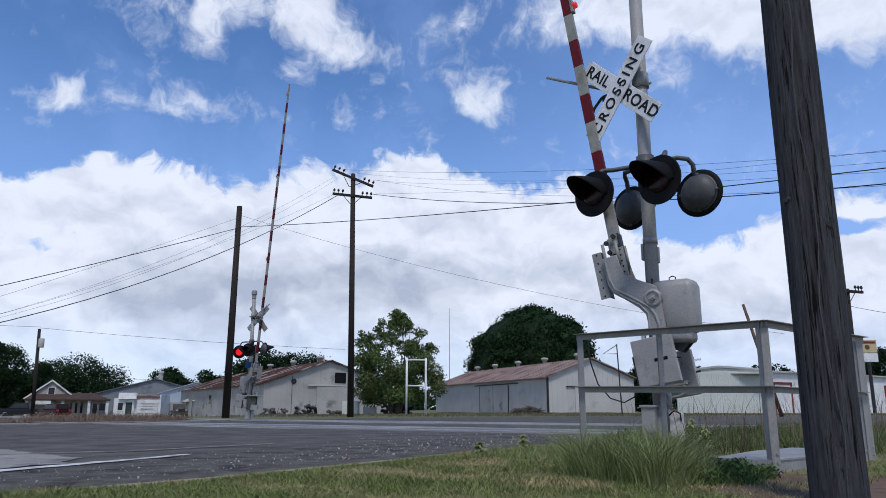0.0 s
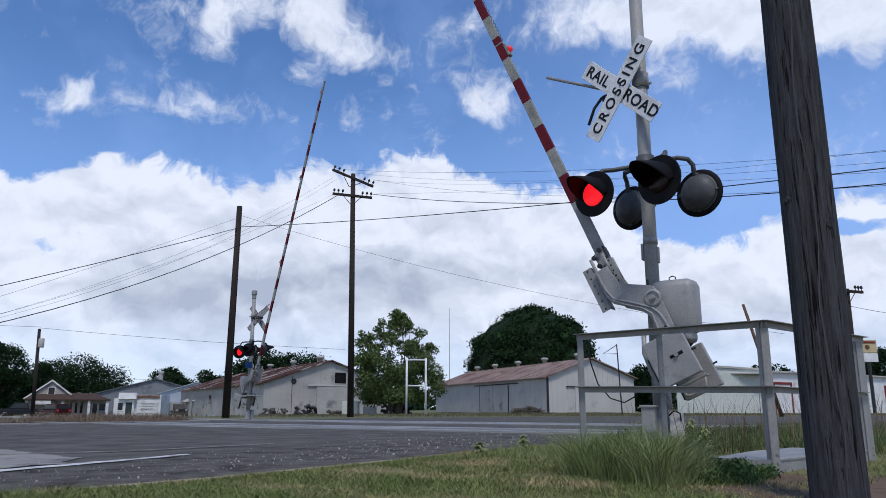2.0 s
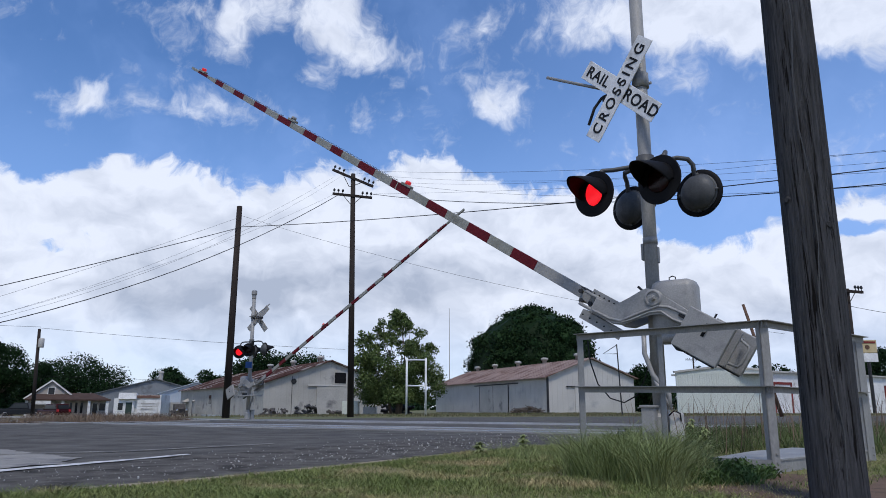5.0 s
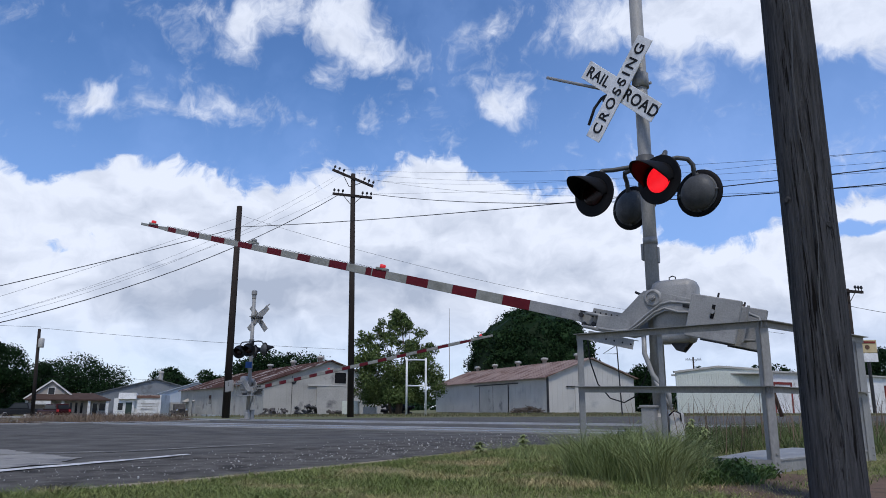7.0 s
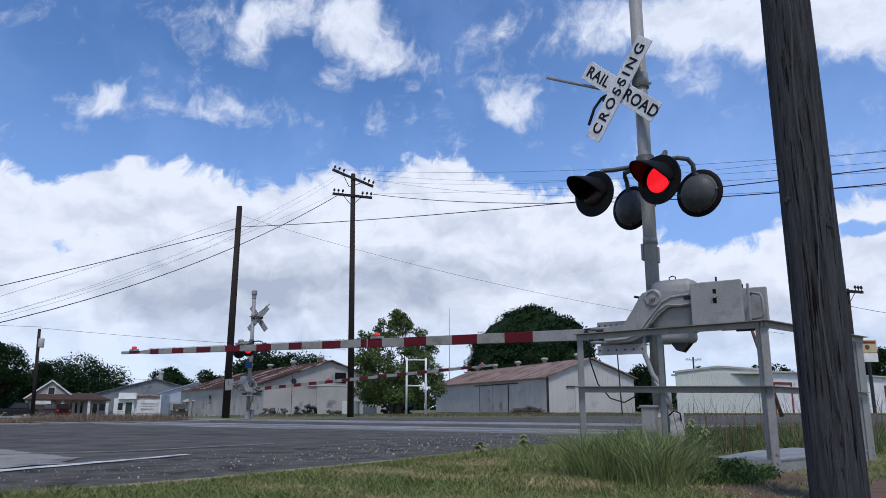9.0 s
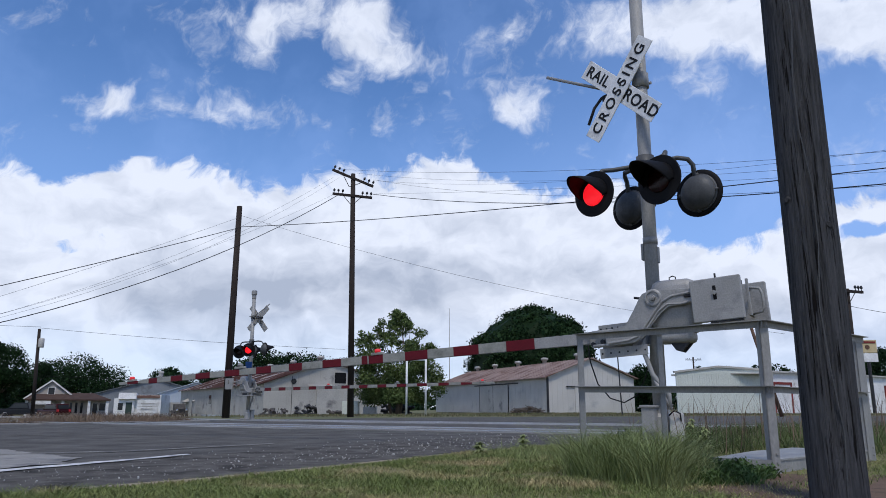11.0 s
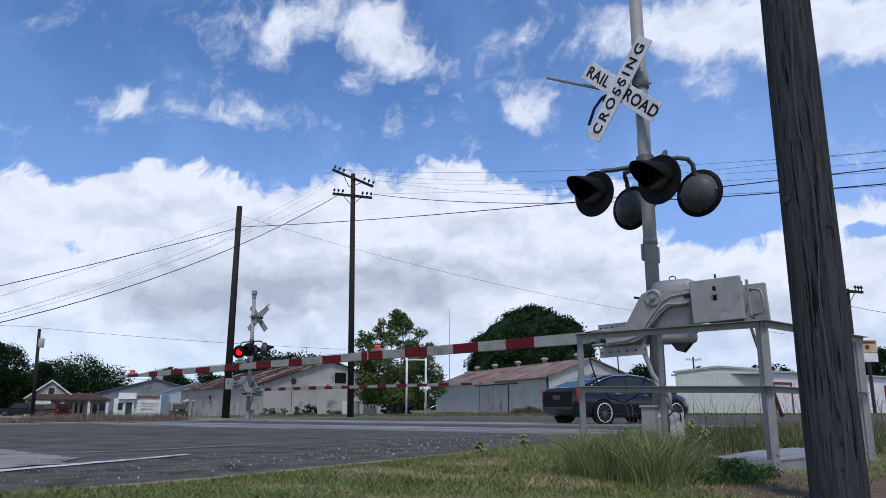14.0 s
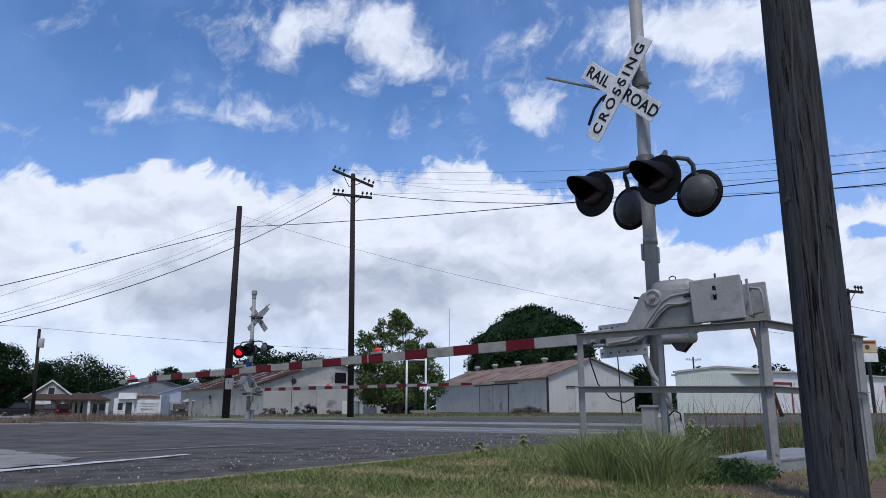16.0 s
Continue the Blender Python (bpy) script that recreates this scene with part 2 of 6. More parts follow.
def plate(bm, outline, y0, y1, bevel=0.0):
    """A flat plate: an outline in x, z with its thickness along y."""
    front = [bm.verts.new((x, y0, z)) for x, z in outline]
    back = [bm.verts.new((x, y1, z)) for x, z in outline]
    n = len(outline)
    faces = [bm.faces.new(front), bm.faces.new(back[::-1])]
    for i in range(n):
        faces.append(bm.faces.new((front[i], back[i], back[(i + 1) % n], front[(i + 1) % n])))
    if bevel:
        es = list({e for f in faces[:2] for e in f.edges})
        bmesh.ops.bevel(bm, geom=es, offset=bevel, segments=2, affect="EDGES", profile=0.5)
    return bm


def lathe(bm, profile, seg=24, m=None):
    """A turned form round z from rows of radius and height."""
    rings = []
    for r, z in profile:
        rings.append([bm.verts.new((r * math.cos(2 * math.pi * k / seg), r * math.sin(2 * math.pi * k / seg), z)) for k in range(seg)])
    for a, b in zip(rings, rings[1:]):
        for k in range(seg):
            bm.faces.new((a[k], a[(k + 1) % seg], b[(k + 1) % seg], b[k]))
    bm.faces.new(rings[0][::-1])
    bm.faces.new(rings[-1])
    if m:
        bmesh.ops.transform(bm, matrix=m, verts=[v for g in rings for v in g])
    return bm


def B():
    return bmesh.new()


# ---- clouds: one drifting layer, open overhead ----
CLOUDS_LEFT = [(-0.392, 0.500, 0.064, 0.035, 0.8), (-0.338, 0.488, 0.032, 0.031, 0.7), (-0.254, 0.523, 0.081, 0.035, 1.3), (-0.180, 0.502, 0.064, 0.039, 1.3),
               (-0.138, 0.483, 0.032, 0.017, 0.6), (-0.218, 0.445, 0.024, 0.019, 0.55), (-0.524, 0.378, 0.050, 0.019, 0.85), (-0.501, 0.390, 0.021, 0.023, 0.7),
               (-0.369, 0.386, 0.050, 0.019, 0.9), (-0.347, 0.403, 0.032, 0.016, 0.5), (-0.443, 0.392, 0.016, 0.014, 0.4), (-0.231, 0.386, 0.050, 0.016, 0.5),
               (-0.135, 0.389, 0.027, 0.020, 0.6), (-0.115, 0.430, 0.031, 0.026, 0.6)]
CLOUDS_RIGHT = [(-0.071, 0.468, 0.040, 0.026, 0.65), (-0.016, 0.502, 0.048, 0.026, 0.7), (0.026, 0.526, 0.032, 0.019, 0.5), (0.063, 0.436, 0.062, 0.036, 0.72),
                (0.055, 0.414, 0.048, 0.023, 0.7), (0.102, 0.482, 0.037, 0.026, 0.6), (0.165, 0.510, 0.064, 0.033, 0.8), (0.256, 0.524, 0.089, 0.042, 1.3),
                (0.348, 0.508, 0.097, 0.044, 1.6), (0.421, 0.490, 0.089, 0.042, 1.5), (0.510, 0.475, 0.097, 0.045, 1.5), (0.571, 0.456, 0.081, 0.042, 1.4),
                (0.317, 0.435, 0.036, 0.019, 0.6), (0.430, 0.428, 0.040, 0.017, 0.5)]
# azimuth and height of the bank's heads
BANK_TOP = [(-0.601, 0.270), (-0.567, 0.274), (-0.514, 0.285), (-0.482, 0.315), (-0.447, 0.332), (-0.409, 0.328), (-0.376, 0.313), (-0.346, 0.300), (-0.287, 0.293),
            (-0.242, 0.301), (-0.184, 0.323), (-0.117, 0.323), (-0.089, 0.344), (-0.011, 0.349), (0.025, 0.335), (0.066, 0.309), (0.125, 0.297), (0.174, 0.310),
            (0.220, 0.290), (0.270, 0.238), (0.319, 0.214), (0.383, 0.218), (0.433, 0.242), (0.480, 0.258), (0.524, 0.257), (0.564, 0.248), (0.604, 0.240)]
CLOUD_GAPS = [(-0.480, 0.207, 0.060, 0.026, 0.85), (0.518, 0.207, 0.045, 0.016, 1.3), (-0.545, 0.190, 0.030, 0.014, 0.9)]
# soft grey patches painted as the shade on cloud undersides
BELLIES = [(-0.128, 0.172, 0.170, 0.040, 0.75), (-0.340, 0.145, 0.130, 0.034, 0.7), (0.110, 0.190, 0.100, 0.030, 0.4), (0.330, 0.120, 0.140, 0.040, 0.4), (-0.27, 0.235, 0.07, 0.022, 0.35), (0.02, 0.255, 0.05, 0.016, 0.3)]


def cloud_material():
    m = bpy.data.materials.new("cumulus")
    m.use_nodes = True
    nt = m.node_tree
    nt.nodes.clear()
    N, L = nt.nodes.new, nt.links.new

    def math_node(op, a, b=None, c=None):
        n = N("ShaderNodeMath")
        n.operation = op
        for i, v in enumerate((a, b, c)):
            if v is None:
                continue
            if isinstance(v, (int, float)):
                n.inputs[i].default_value = v
            else:
                L(v, n.inputs[i])
        return n.outputs[0]

    def noise_node(vec, scale, detail, rough=0.6, dist=0.0):
        n = N("ShaderNodeTexNoise")
        n.noise_dimensions = "2D"
        n.inputs["Scale"].default_value, n.inputs["Detail"].default_value = scale, detail
        n.inputs["Roughness"].default_value, n.inputs["Distortion"].default_value = rough, dist
        L(vec, n.inputs["Vector"])
        return n

    def smooth(v, lo, hi, a=0.0, b=1.0):
        n = N("ShaderNodeMapRange")
        n.interpolation_type = "SMOOTHSTEP"
        n.inputs["From Min"].default_value, n.inputs["From Max"].default_value = lo, hi
        n.inputs["To Min"].default_value, n.inputs["To Max"].default_value = a, b
        L(v, n.inputs["Value"])
        return n.outputs[0]

    uv = N("ShaderNodeUVMap")
    uv.uv_map = "sky"
    # uneven drift of the outlines
    wn = noise_node(uv.outputs[0], 9, 3)
    off = N("ShaderNodeVectorMath")
    off.operation = "MULTIPLY_ADD"
    L(wn.outputs["Color"], off.inputs[0])
    off.inputs[1].default_value, off.inputs[2].default_value = (0.07, 0.05, 0), (-0.035, -0.025, 0)
    wv = N("ShaderNodeVectorMath")
    L(uv.outputs[0], wv.inputs[0])
    L(off.outputs[0], wv.inputs[1])
    sep = N("ShaderNodeSeparateXYZ")
    L(wv.outputs[0], sep.inputs[0])
    u, v = sep.outputs[0], sep.outputs[1]

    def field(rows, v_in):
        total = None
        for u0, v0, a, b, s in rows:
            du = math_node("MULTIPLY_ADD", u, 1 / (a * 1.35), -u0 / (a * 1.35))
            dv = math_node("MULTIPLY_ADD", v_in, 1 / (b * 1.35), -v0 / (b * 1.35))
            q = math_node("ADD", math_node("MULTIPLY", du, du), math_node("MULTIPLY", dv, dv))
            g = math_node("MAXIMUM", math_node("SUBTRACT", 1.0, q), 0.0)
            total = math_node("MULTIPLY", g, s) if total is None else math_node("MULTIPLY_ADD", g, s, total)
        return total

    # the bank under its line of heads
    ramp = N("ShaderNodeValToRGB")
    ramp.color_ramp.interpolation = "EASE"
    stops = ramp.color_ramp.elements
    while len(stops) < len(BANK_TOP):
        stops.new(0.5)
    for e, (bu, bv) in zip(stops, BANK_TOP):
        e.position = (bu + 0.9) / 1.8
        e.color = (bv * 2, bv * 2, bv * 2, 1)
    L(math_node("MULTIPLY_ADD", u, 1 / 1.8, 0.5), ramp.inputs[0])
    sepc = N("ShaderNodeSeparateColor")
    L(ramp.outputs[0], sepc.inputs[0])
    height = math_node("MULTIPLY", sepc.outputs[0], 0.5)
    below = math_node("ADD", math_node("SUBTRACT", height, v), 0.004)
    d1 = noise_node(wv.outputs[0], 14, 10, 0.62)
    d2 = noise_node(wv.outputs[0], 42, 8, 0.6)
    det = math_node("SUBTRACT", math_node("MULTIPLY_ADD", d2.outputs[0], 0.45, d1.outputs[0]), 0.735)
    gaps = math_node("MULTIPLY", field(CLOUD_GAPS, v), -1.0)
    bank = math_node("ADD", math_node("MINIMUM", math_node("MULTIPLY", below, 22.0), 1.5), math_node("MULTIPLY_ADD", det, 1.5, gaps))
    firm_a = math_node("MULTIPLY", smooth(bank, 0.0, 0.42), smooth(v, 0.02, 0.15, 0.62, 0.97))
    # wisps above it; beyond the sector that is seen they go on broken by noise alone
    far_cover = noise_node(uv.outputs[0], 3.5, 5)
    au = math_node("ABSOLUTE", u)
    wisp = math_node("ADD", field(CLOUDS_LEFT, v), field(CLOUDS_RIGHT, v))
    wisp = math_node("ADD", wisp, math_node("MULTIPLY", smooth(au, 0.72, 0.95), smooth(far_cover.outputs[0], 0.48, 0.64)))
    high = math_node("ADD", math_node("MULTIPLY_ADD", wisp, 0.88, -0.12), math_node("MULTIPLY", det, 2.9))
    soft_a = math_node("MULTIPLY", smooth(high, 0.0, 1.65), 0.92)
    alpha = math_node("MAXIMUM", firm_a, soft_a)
    # thin haze painted into the layer, stronger to the right and lower down
    haze_n = noise_node(wv.outputs[0], 5, 5)
    haze = math_node("ADD", smooth(haze_n.outputs[0], 0.42, 0.74, 0.0, 0.16), smooth(u, -0.15, 0.40, 0.0, 0.27))
    haze = math_node("ADD", haze, smooth(v, 0.26, 0.46, 0.26, 0.0))
    both = math_node("SUBTRACT", 1.0, math_node("MULTIPLY", math_node("SUBTRACT", 1.0, alpha), math_node("SUBTRACT", 1.0, haze)))
    # lit heads and shaded grey bellies are painted into the clouds' glow
    flat = N("ShaderNodeVectorMath")
    flat.operation = "MULTIPLY"
    L(wv.outputs[0], flat.inputs[0])
    flat.inputs[1].default_value = (1.0, 1.35, 1.0)
    raised = N("ShaderNodeVectorMath")
    L(flat.outputs[0], raised.inputs[0])
    raised.inputs[1].default_value = (0.006, 0.022, 0.0)
    here, above = noise_node(flat.outputs[0], 11, 7, 0.55), noise_node(raised.outputs[0], 11, 7, 0.55)
    relief = math_node("SUBTRACT", here.outputs[0], above.outputs[0])
    gn = noise_node(flat.outputs[0], 4.6, 5, 0.5)
    belly = math_node("MULTIPLY", smooth(gn.outputs[0], 0.36, 0.62), smooth(below, 0.03, 0.16))
    belly = math_node("MULTIPLY_ADD", belly, 0.32, math_node("MULTIPLY", field(BELLIES, v), 0.75))
    belly = math_node("MULTIPLY", belly, smooth(firm_a, 0.2, 0.9))
    grey = math_node("SUBTRACT", math_node("ADD", belly, 0.08), math_node("MULTIPLY", relief, 1.5))
    grey = math_node("MINIMUM", math_node("MAXIMUM", grey, 0.0), 1.0)
    mix = N("ShaderNodeMix")
    mix.data_type = "RGBA"
    mix.inputs["A"].default_value, mix.inputs["B"].default_value = (0.81, 0.84, 0.90, 1), (0.42, 0.465, 0.55, 1)
    L(grey, mix.inputs["Factor"])
    tint = N("ShaderNodeMix")
    tint.data_type = "RGBA"
    tint.inputs["A"].default_value = (0.31, 0.47, 0.84, 1)
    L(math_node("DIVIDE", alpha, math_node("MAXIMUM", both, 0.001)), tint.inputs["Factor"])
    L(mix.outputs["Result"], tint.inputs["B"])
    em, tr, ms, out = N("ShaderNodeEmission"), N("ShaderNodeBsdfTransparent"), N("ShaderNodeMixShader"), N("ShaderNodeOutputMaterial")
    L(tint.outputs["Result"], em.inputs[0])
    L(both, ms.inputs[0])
    L(tr.outputs[0], ms.inputs[1])
    L(em.outputs[0], ms.inputs[2])
    L(ms.outputs[0], out.inputs[0])
    return m


def cloud_layer():
    H, R = 400.0, 4700.0
    na, radii = 160, [300, 420, 520, 620, 740, 880, 1050, 1250, 1500, 1800, 2150, 2550, 3000, 3400, 3800, 4100, 4350, 4550, 4700]
    verts, uvs, faces = [], [], []
    for r in radii:
        z = H * (1 - (r / R) ** 5) - 30 * (r / R) ** 5
        for k in range(na + 1):
            a = -math.pi + 2 * math.pi * k / na
            verts.append((r * math.sin(a), r * math.cos(a), z))
            uvs.append((a, math.atan2(z, r)))
    w = na + 1
    for j in range(len(radii) - 1):
        for k in range(na):
            faces.append((j * w + k, j * w + k + 1, (j + 1) * w + k + 1, (j + 1) * w + k))
    ob = sheet("cloud_layer", verts, faces, cloud_material())
    lay = ob.data.uv_layers.new(name="sky")
    for lp in ob.data.loops:
        lay.data[lp.index].uv = uvs[lp.vertex_index]
    for p in ob.data.polygons:
        p.use_smooth = True
    return tagged(ob, "white and grey cumulus clouds drifting over blue sky", "clouds", kind="structure")


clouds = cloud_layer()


# ---- ground ----
def outline_sheet(name, pts, z, material, label, category, thick=0.0, ragged=0.0):
    bm = B()
    if ragged:
        fine = []
        for (x0, y0), (x1, y1) in zip(pts, pts[1:] + pts[:1]):
            n = max(2, int(math.hypot(x1 - x0, y1 - y0) / 0.06))
            for i in range(n):
                x, y = x0 + (x1 - x0) * i / n, y0 + (y1 - y0) * i / n
                fine.append((x + ragged * (noise.noise(Vector((x * 3, y * 3, 1))) + 0.5 * noise.noise(Vector((x * 11, y * 11, 4)))),
                             y + ragged * (noise.noise(Vector((x * 3, y * 3, 7))) + 0.5 * noise.noise(Vector((x * 11, y * 11, 9))))))
        pts = fine
    vs = [bm.verts.new((x, y, z)) for x, y in pts]
    f = bm.faces.new(vs)
    if thick:
        g = bmesh.ops.extrude_face_region(bm, geom=[f])
        bmesh.ops.translate(bm, vec=(0, 0, -thick), verts=[e for e in g["geom"] if isinstance(e, bmesh.types.BMVert)])
    ob = part(name, bm, material)
    return tagged(ob, label, category, kind="structure")


def ground_sheet():
    xs = np.concatenate([np.array([-3500, -1500, -700, -350]), np.arange(-200, 201, 10), np.array([350, 700, 1500, 3500])])
    ys = np.concatenate([np.array([-3500, -1000, -300, -100, -40]), np.arange(-20, 201, 10), np.array([300, 500, 900, 1800, 3500])])
    verts = []
    for y in ys:
        for x in xs:
            fall = max(0.0, min(1.0, (y - 42) / 60)) * max(0.0, min(1.0, (8 - x) / 45))
            verts.append((x, y, -0.04 - 0.85 * fall))
    w = len(xs)
    faces = [(j * w + i, j * w + i + 1, (j + 1) * w + i + 1, (j + 1) * w + i) for j in range(len(ys) - 1) for i in range(w - 1)]
    return tagged(sheet("ground", verts, faces, M_FIELD), "flat field of patchy grass and dry earth", "ground", kind="structure")


def ground_z(x, y):
    return -0.04 - 0.85 * max(0.0, min(1.0, (y - 42) / 60)) * max(0.0, min(1.0, (8 - x) / 45))


ground_sheet()
A_DIR, R_DIR = Vector((-0.834, 0.552, 0)), Vector((0.552, 0.834, 0))
outline_sheet("road", [(-90, -60), (-4.6, 1.2), (-1.55, 4.85), (-0.74, 6.09), (0.27, 7.75), (1.53, 9.44), (3.2, 12.2), (6.5, 15.6), (14, 20), (90, 44),
                       (90, 62), (30, 46), (6, 40), (-3, 36), (-7.4, 29.8), (-8.2, 26), (-11, 22), (-16, 18.5), (-110, -22)], 0.0, M_ASPHALT,
              "worn dark grey asphalt road at a rail crossing", "road")
outline_sheet("shoulder", [(-4.2, 1.8), (-1.5, 4.95), (-0.7, 6.17), (0.3, 7.82), (1.5, 9.55), (3.0, 12.2), (1.6, 13.4), (-0.6, 10.9), (-2.1, 8.2), (-3.3, 5.9), (-5.6, 3.2)], 0.006, M_GRAVEL,
              "dark gravelly road shoulder scattered with pale stones", "road shoulder", 0.0, 0.12)
outline_sheet("concrete_slab", [(-9.5, 4.5), (-3.55, 5.75), (-3.25, 6.5), (-3.55, 7.2), (-4.5, 8.2), (-5.6, 9.0), (-7.5, 9.5), (-13, 7.5)], 0.008, M_PATCH,
              "pale worn concrete slab with a ragged edge", "road slab", 0.0, 0.22)
outline_sheet("edge_line", [(-3.46, 5.45), (-3.28, 5.45), (-2.92, 6.42), (-2.52, 7.6), (-2.6, 7.66), (-3.06, 6.5)], 0.014, M_PAINTLINE,
              "faded white road edge line", "road marking", 0.0, 0.025)
outline_sheet("faint_line", [(-4.9, 7.4), (-3.4, 8.2), (-2.2, 9.9), (-2.25, 9.95), (-3.45, 8.26), (-4.95, 7.46)], 0.013, M_PATCH,
              "thin worn line on the asphalt", "road marking")
outline_sheet("sealed_crack", [(-12, 12.0), (-6, 13.2), (-2, 14.9), (2, 17.2), (2, 17.24), (-2, 14.97), (-6, 13.29), (-12, 12.1)], 0.004, M_GRAVEL,
              "tar-sealed crack across the road", "road crack")
outline_sheet("far_pavement", [(-14, 19.7), (-11, 22.2), (-8.4, 26.2), (-7.6, 29.8), (-7.9, 30.0), (-9.0, 26.8), (-11.4, 22.9), (-15, 20.1)], 0.03, M_PATCH,
              "pale strip of pavement along the far road edge", "pavement", 0.06)
outline_sheet("verge",
              [(-4.55, 1.05), (-1.47, 4.76), (-0.66, 6.02), (0.35, 7.68), (1.62, 9.37), (3.3, 12.05), (6.6, 15.4), (14, 19.7), (80, 40), (120, -60), (-80, -60)], 0.03, M_SOIL,
              "grassy roadside verge with bare soil", "verge")
outline_sheet("dirt_patch", [(1.25, 4.1), (1.6, 4.75), (2.1, 5.15), (2.9, 5.0), (3.6, 4.4), (3.4, 3.0), (1.6, 3.0)], 0.036, M_DIRT, "bare brown dirt below the platform", "dirt")


def kerb():
    pts = [(-4.6, 1.15), (-3.0, 3.1), (-1.51, 4.82), (-0.70, 6.06), (0.31, 7.72), (1.58, 9.41), (3.25, 12.1), (6.5, 15.45), (14, 19.85)]
    top = tagged(new("kerb"), "low worn concrete kerb beside the grass", "kerb", kind="structure")
    for (x0, y0), (x1, y1) in zip(pts, pts[1:]):
        n = max(1, round(math.hypot(x1 - x0, y1 - y0) / 1.2))
        for i in range(n):
            a, b = (i + 0.01) / n, (i + 0.99) / n
            p, q = Vector((x0 + (x1 - x0) * a, y0 + (y1 - y0) * a, 0)), Vector((x0 + (x1 - x0) * b, y0 + (y1 - y0) * b, 0))
            d = q - p
            m = Matrix.Translation(p) @ pose(0, 0, 0, 0, 0, math.degrees(math.atan2(d.y, d.x)))
            part("kerb_stone", box(B(), 0, d.length, -0.05, 0.035, -0.05, 0.036, None, 0.012), M_KERB, top, m=m)


kerb()


def track(along, label, n0, n1):
    c = Vector((2.42, 8.3, 0)) + R_DIR * along
    ang = math.degrees(math.atan2(A_DIR.y, A_DIR.x))
    t = empty("railway_track", pose(c.x, c.y, 0, 0, 0, ang), label, "railway track", "railway tracks", "structure")
    for y in (-0.72, 0.72):
        part("rail", box(B(), n0, n1, y - 0.036, y + 0.036, -0.03, 0.03, None, 0.008), M_RAIL, t)
    for i in range(7):
        x = -4.5 + i * 3.05
        for y0, y1 in ((-0.64, 0.64), (-1.5, -0.8), (0.8, 1.5)):
            part("crossing_panel", box(B(), x, x + 3.0, y0, y1, -0.04, 0.016, None, 0.006), M_PANEL, t)
    return t


track(5.6, "steel rails set in pale concrete crossing panels", -30, 45)
track(11.5, "second pair of steel rails in concrete panels", -40, 45)


def scatter_stones():
    bm = B()
    rnd = random.Random(3)
    for i in range(1200):
        s = rnd.random()
        x, y = -3.0 + 5.6 * s, 3.4 + 8.6 * s
        k = 0.1 + abs(rnd.gauss(0, 1.1)) * (0.5 + s)
        x, y = x - 0.83 * k, y + 0.56 * k
        if rnd.random() < 0.30:
            x, y = rnd.uniform(0.8, 7.5), rnd.uniform(11.0, 16)
        r = (rnd.uniform(0.003, 0.0075) if i % 9 else rnd.uniform(0.008, 0.018)) * (0.5 + 0.7 * s)
        g = bmesh.ops.create_icosphere(bm, subdivisions=1, radius=r)
        bmesh.ops.transform(bm, matrix=Matrix.LocRotScale((x, y, 0.012 + r * 0.2), Euler((rnd.random() * 6, rnd.random() * 6, 0)), (1.2, rnd.uniform(0.7, 1.1), 0.6)), verts=g["verts"])
    tagged(part("stones", bm, M_STONE), "pale stones scattered on the road shoulder", "stones", kind="stuff")


scatter_stones()


# ---- crossing signals ----
PIVOT = (-0.06, 0, 1.62)
BOOM_Z = -0.36


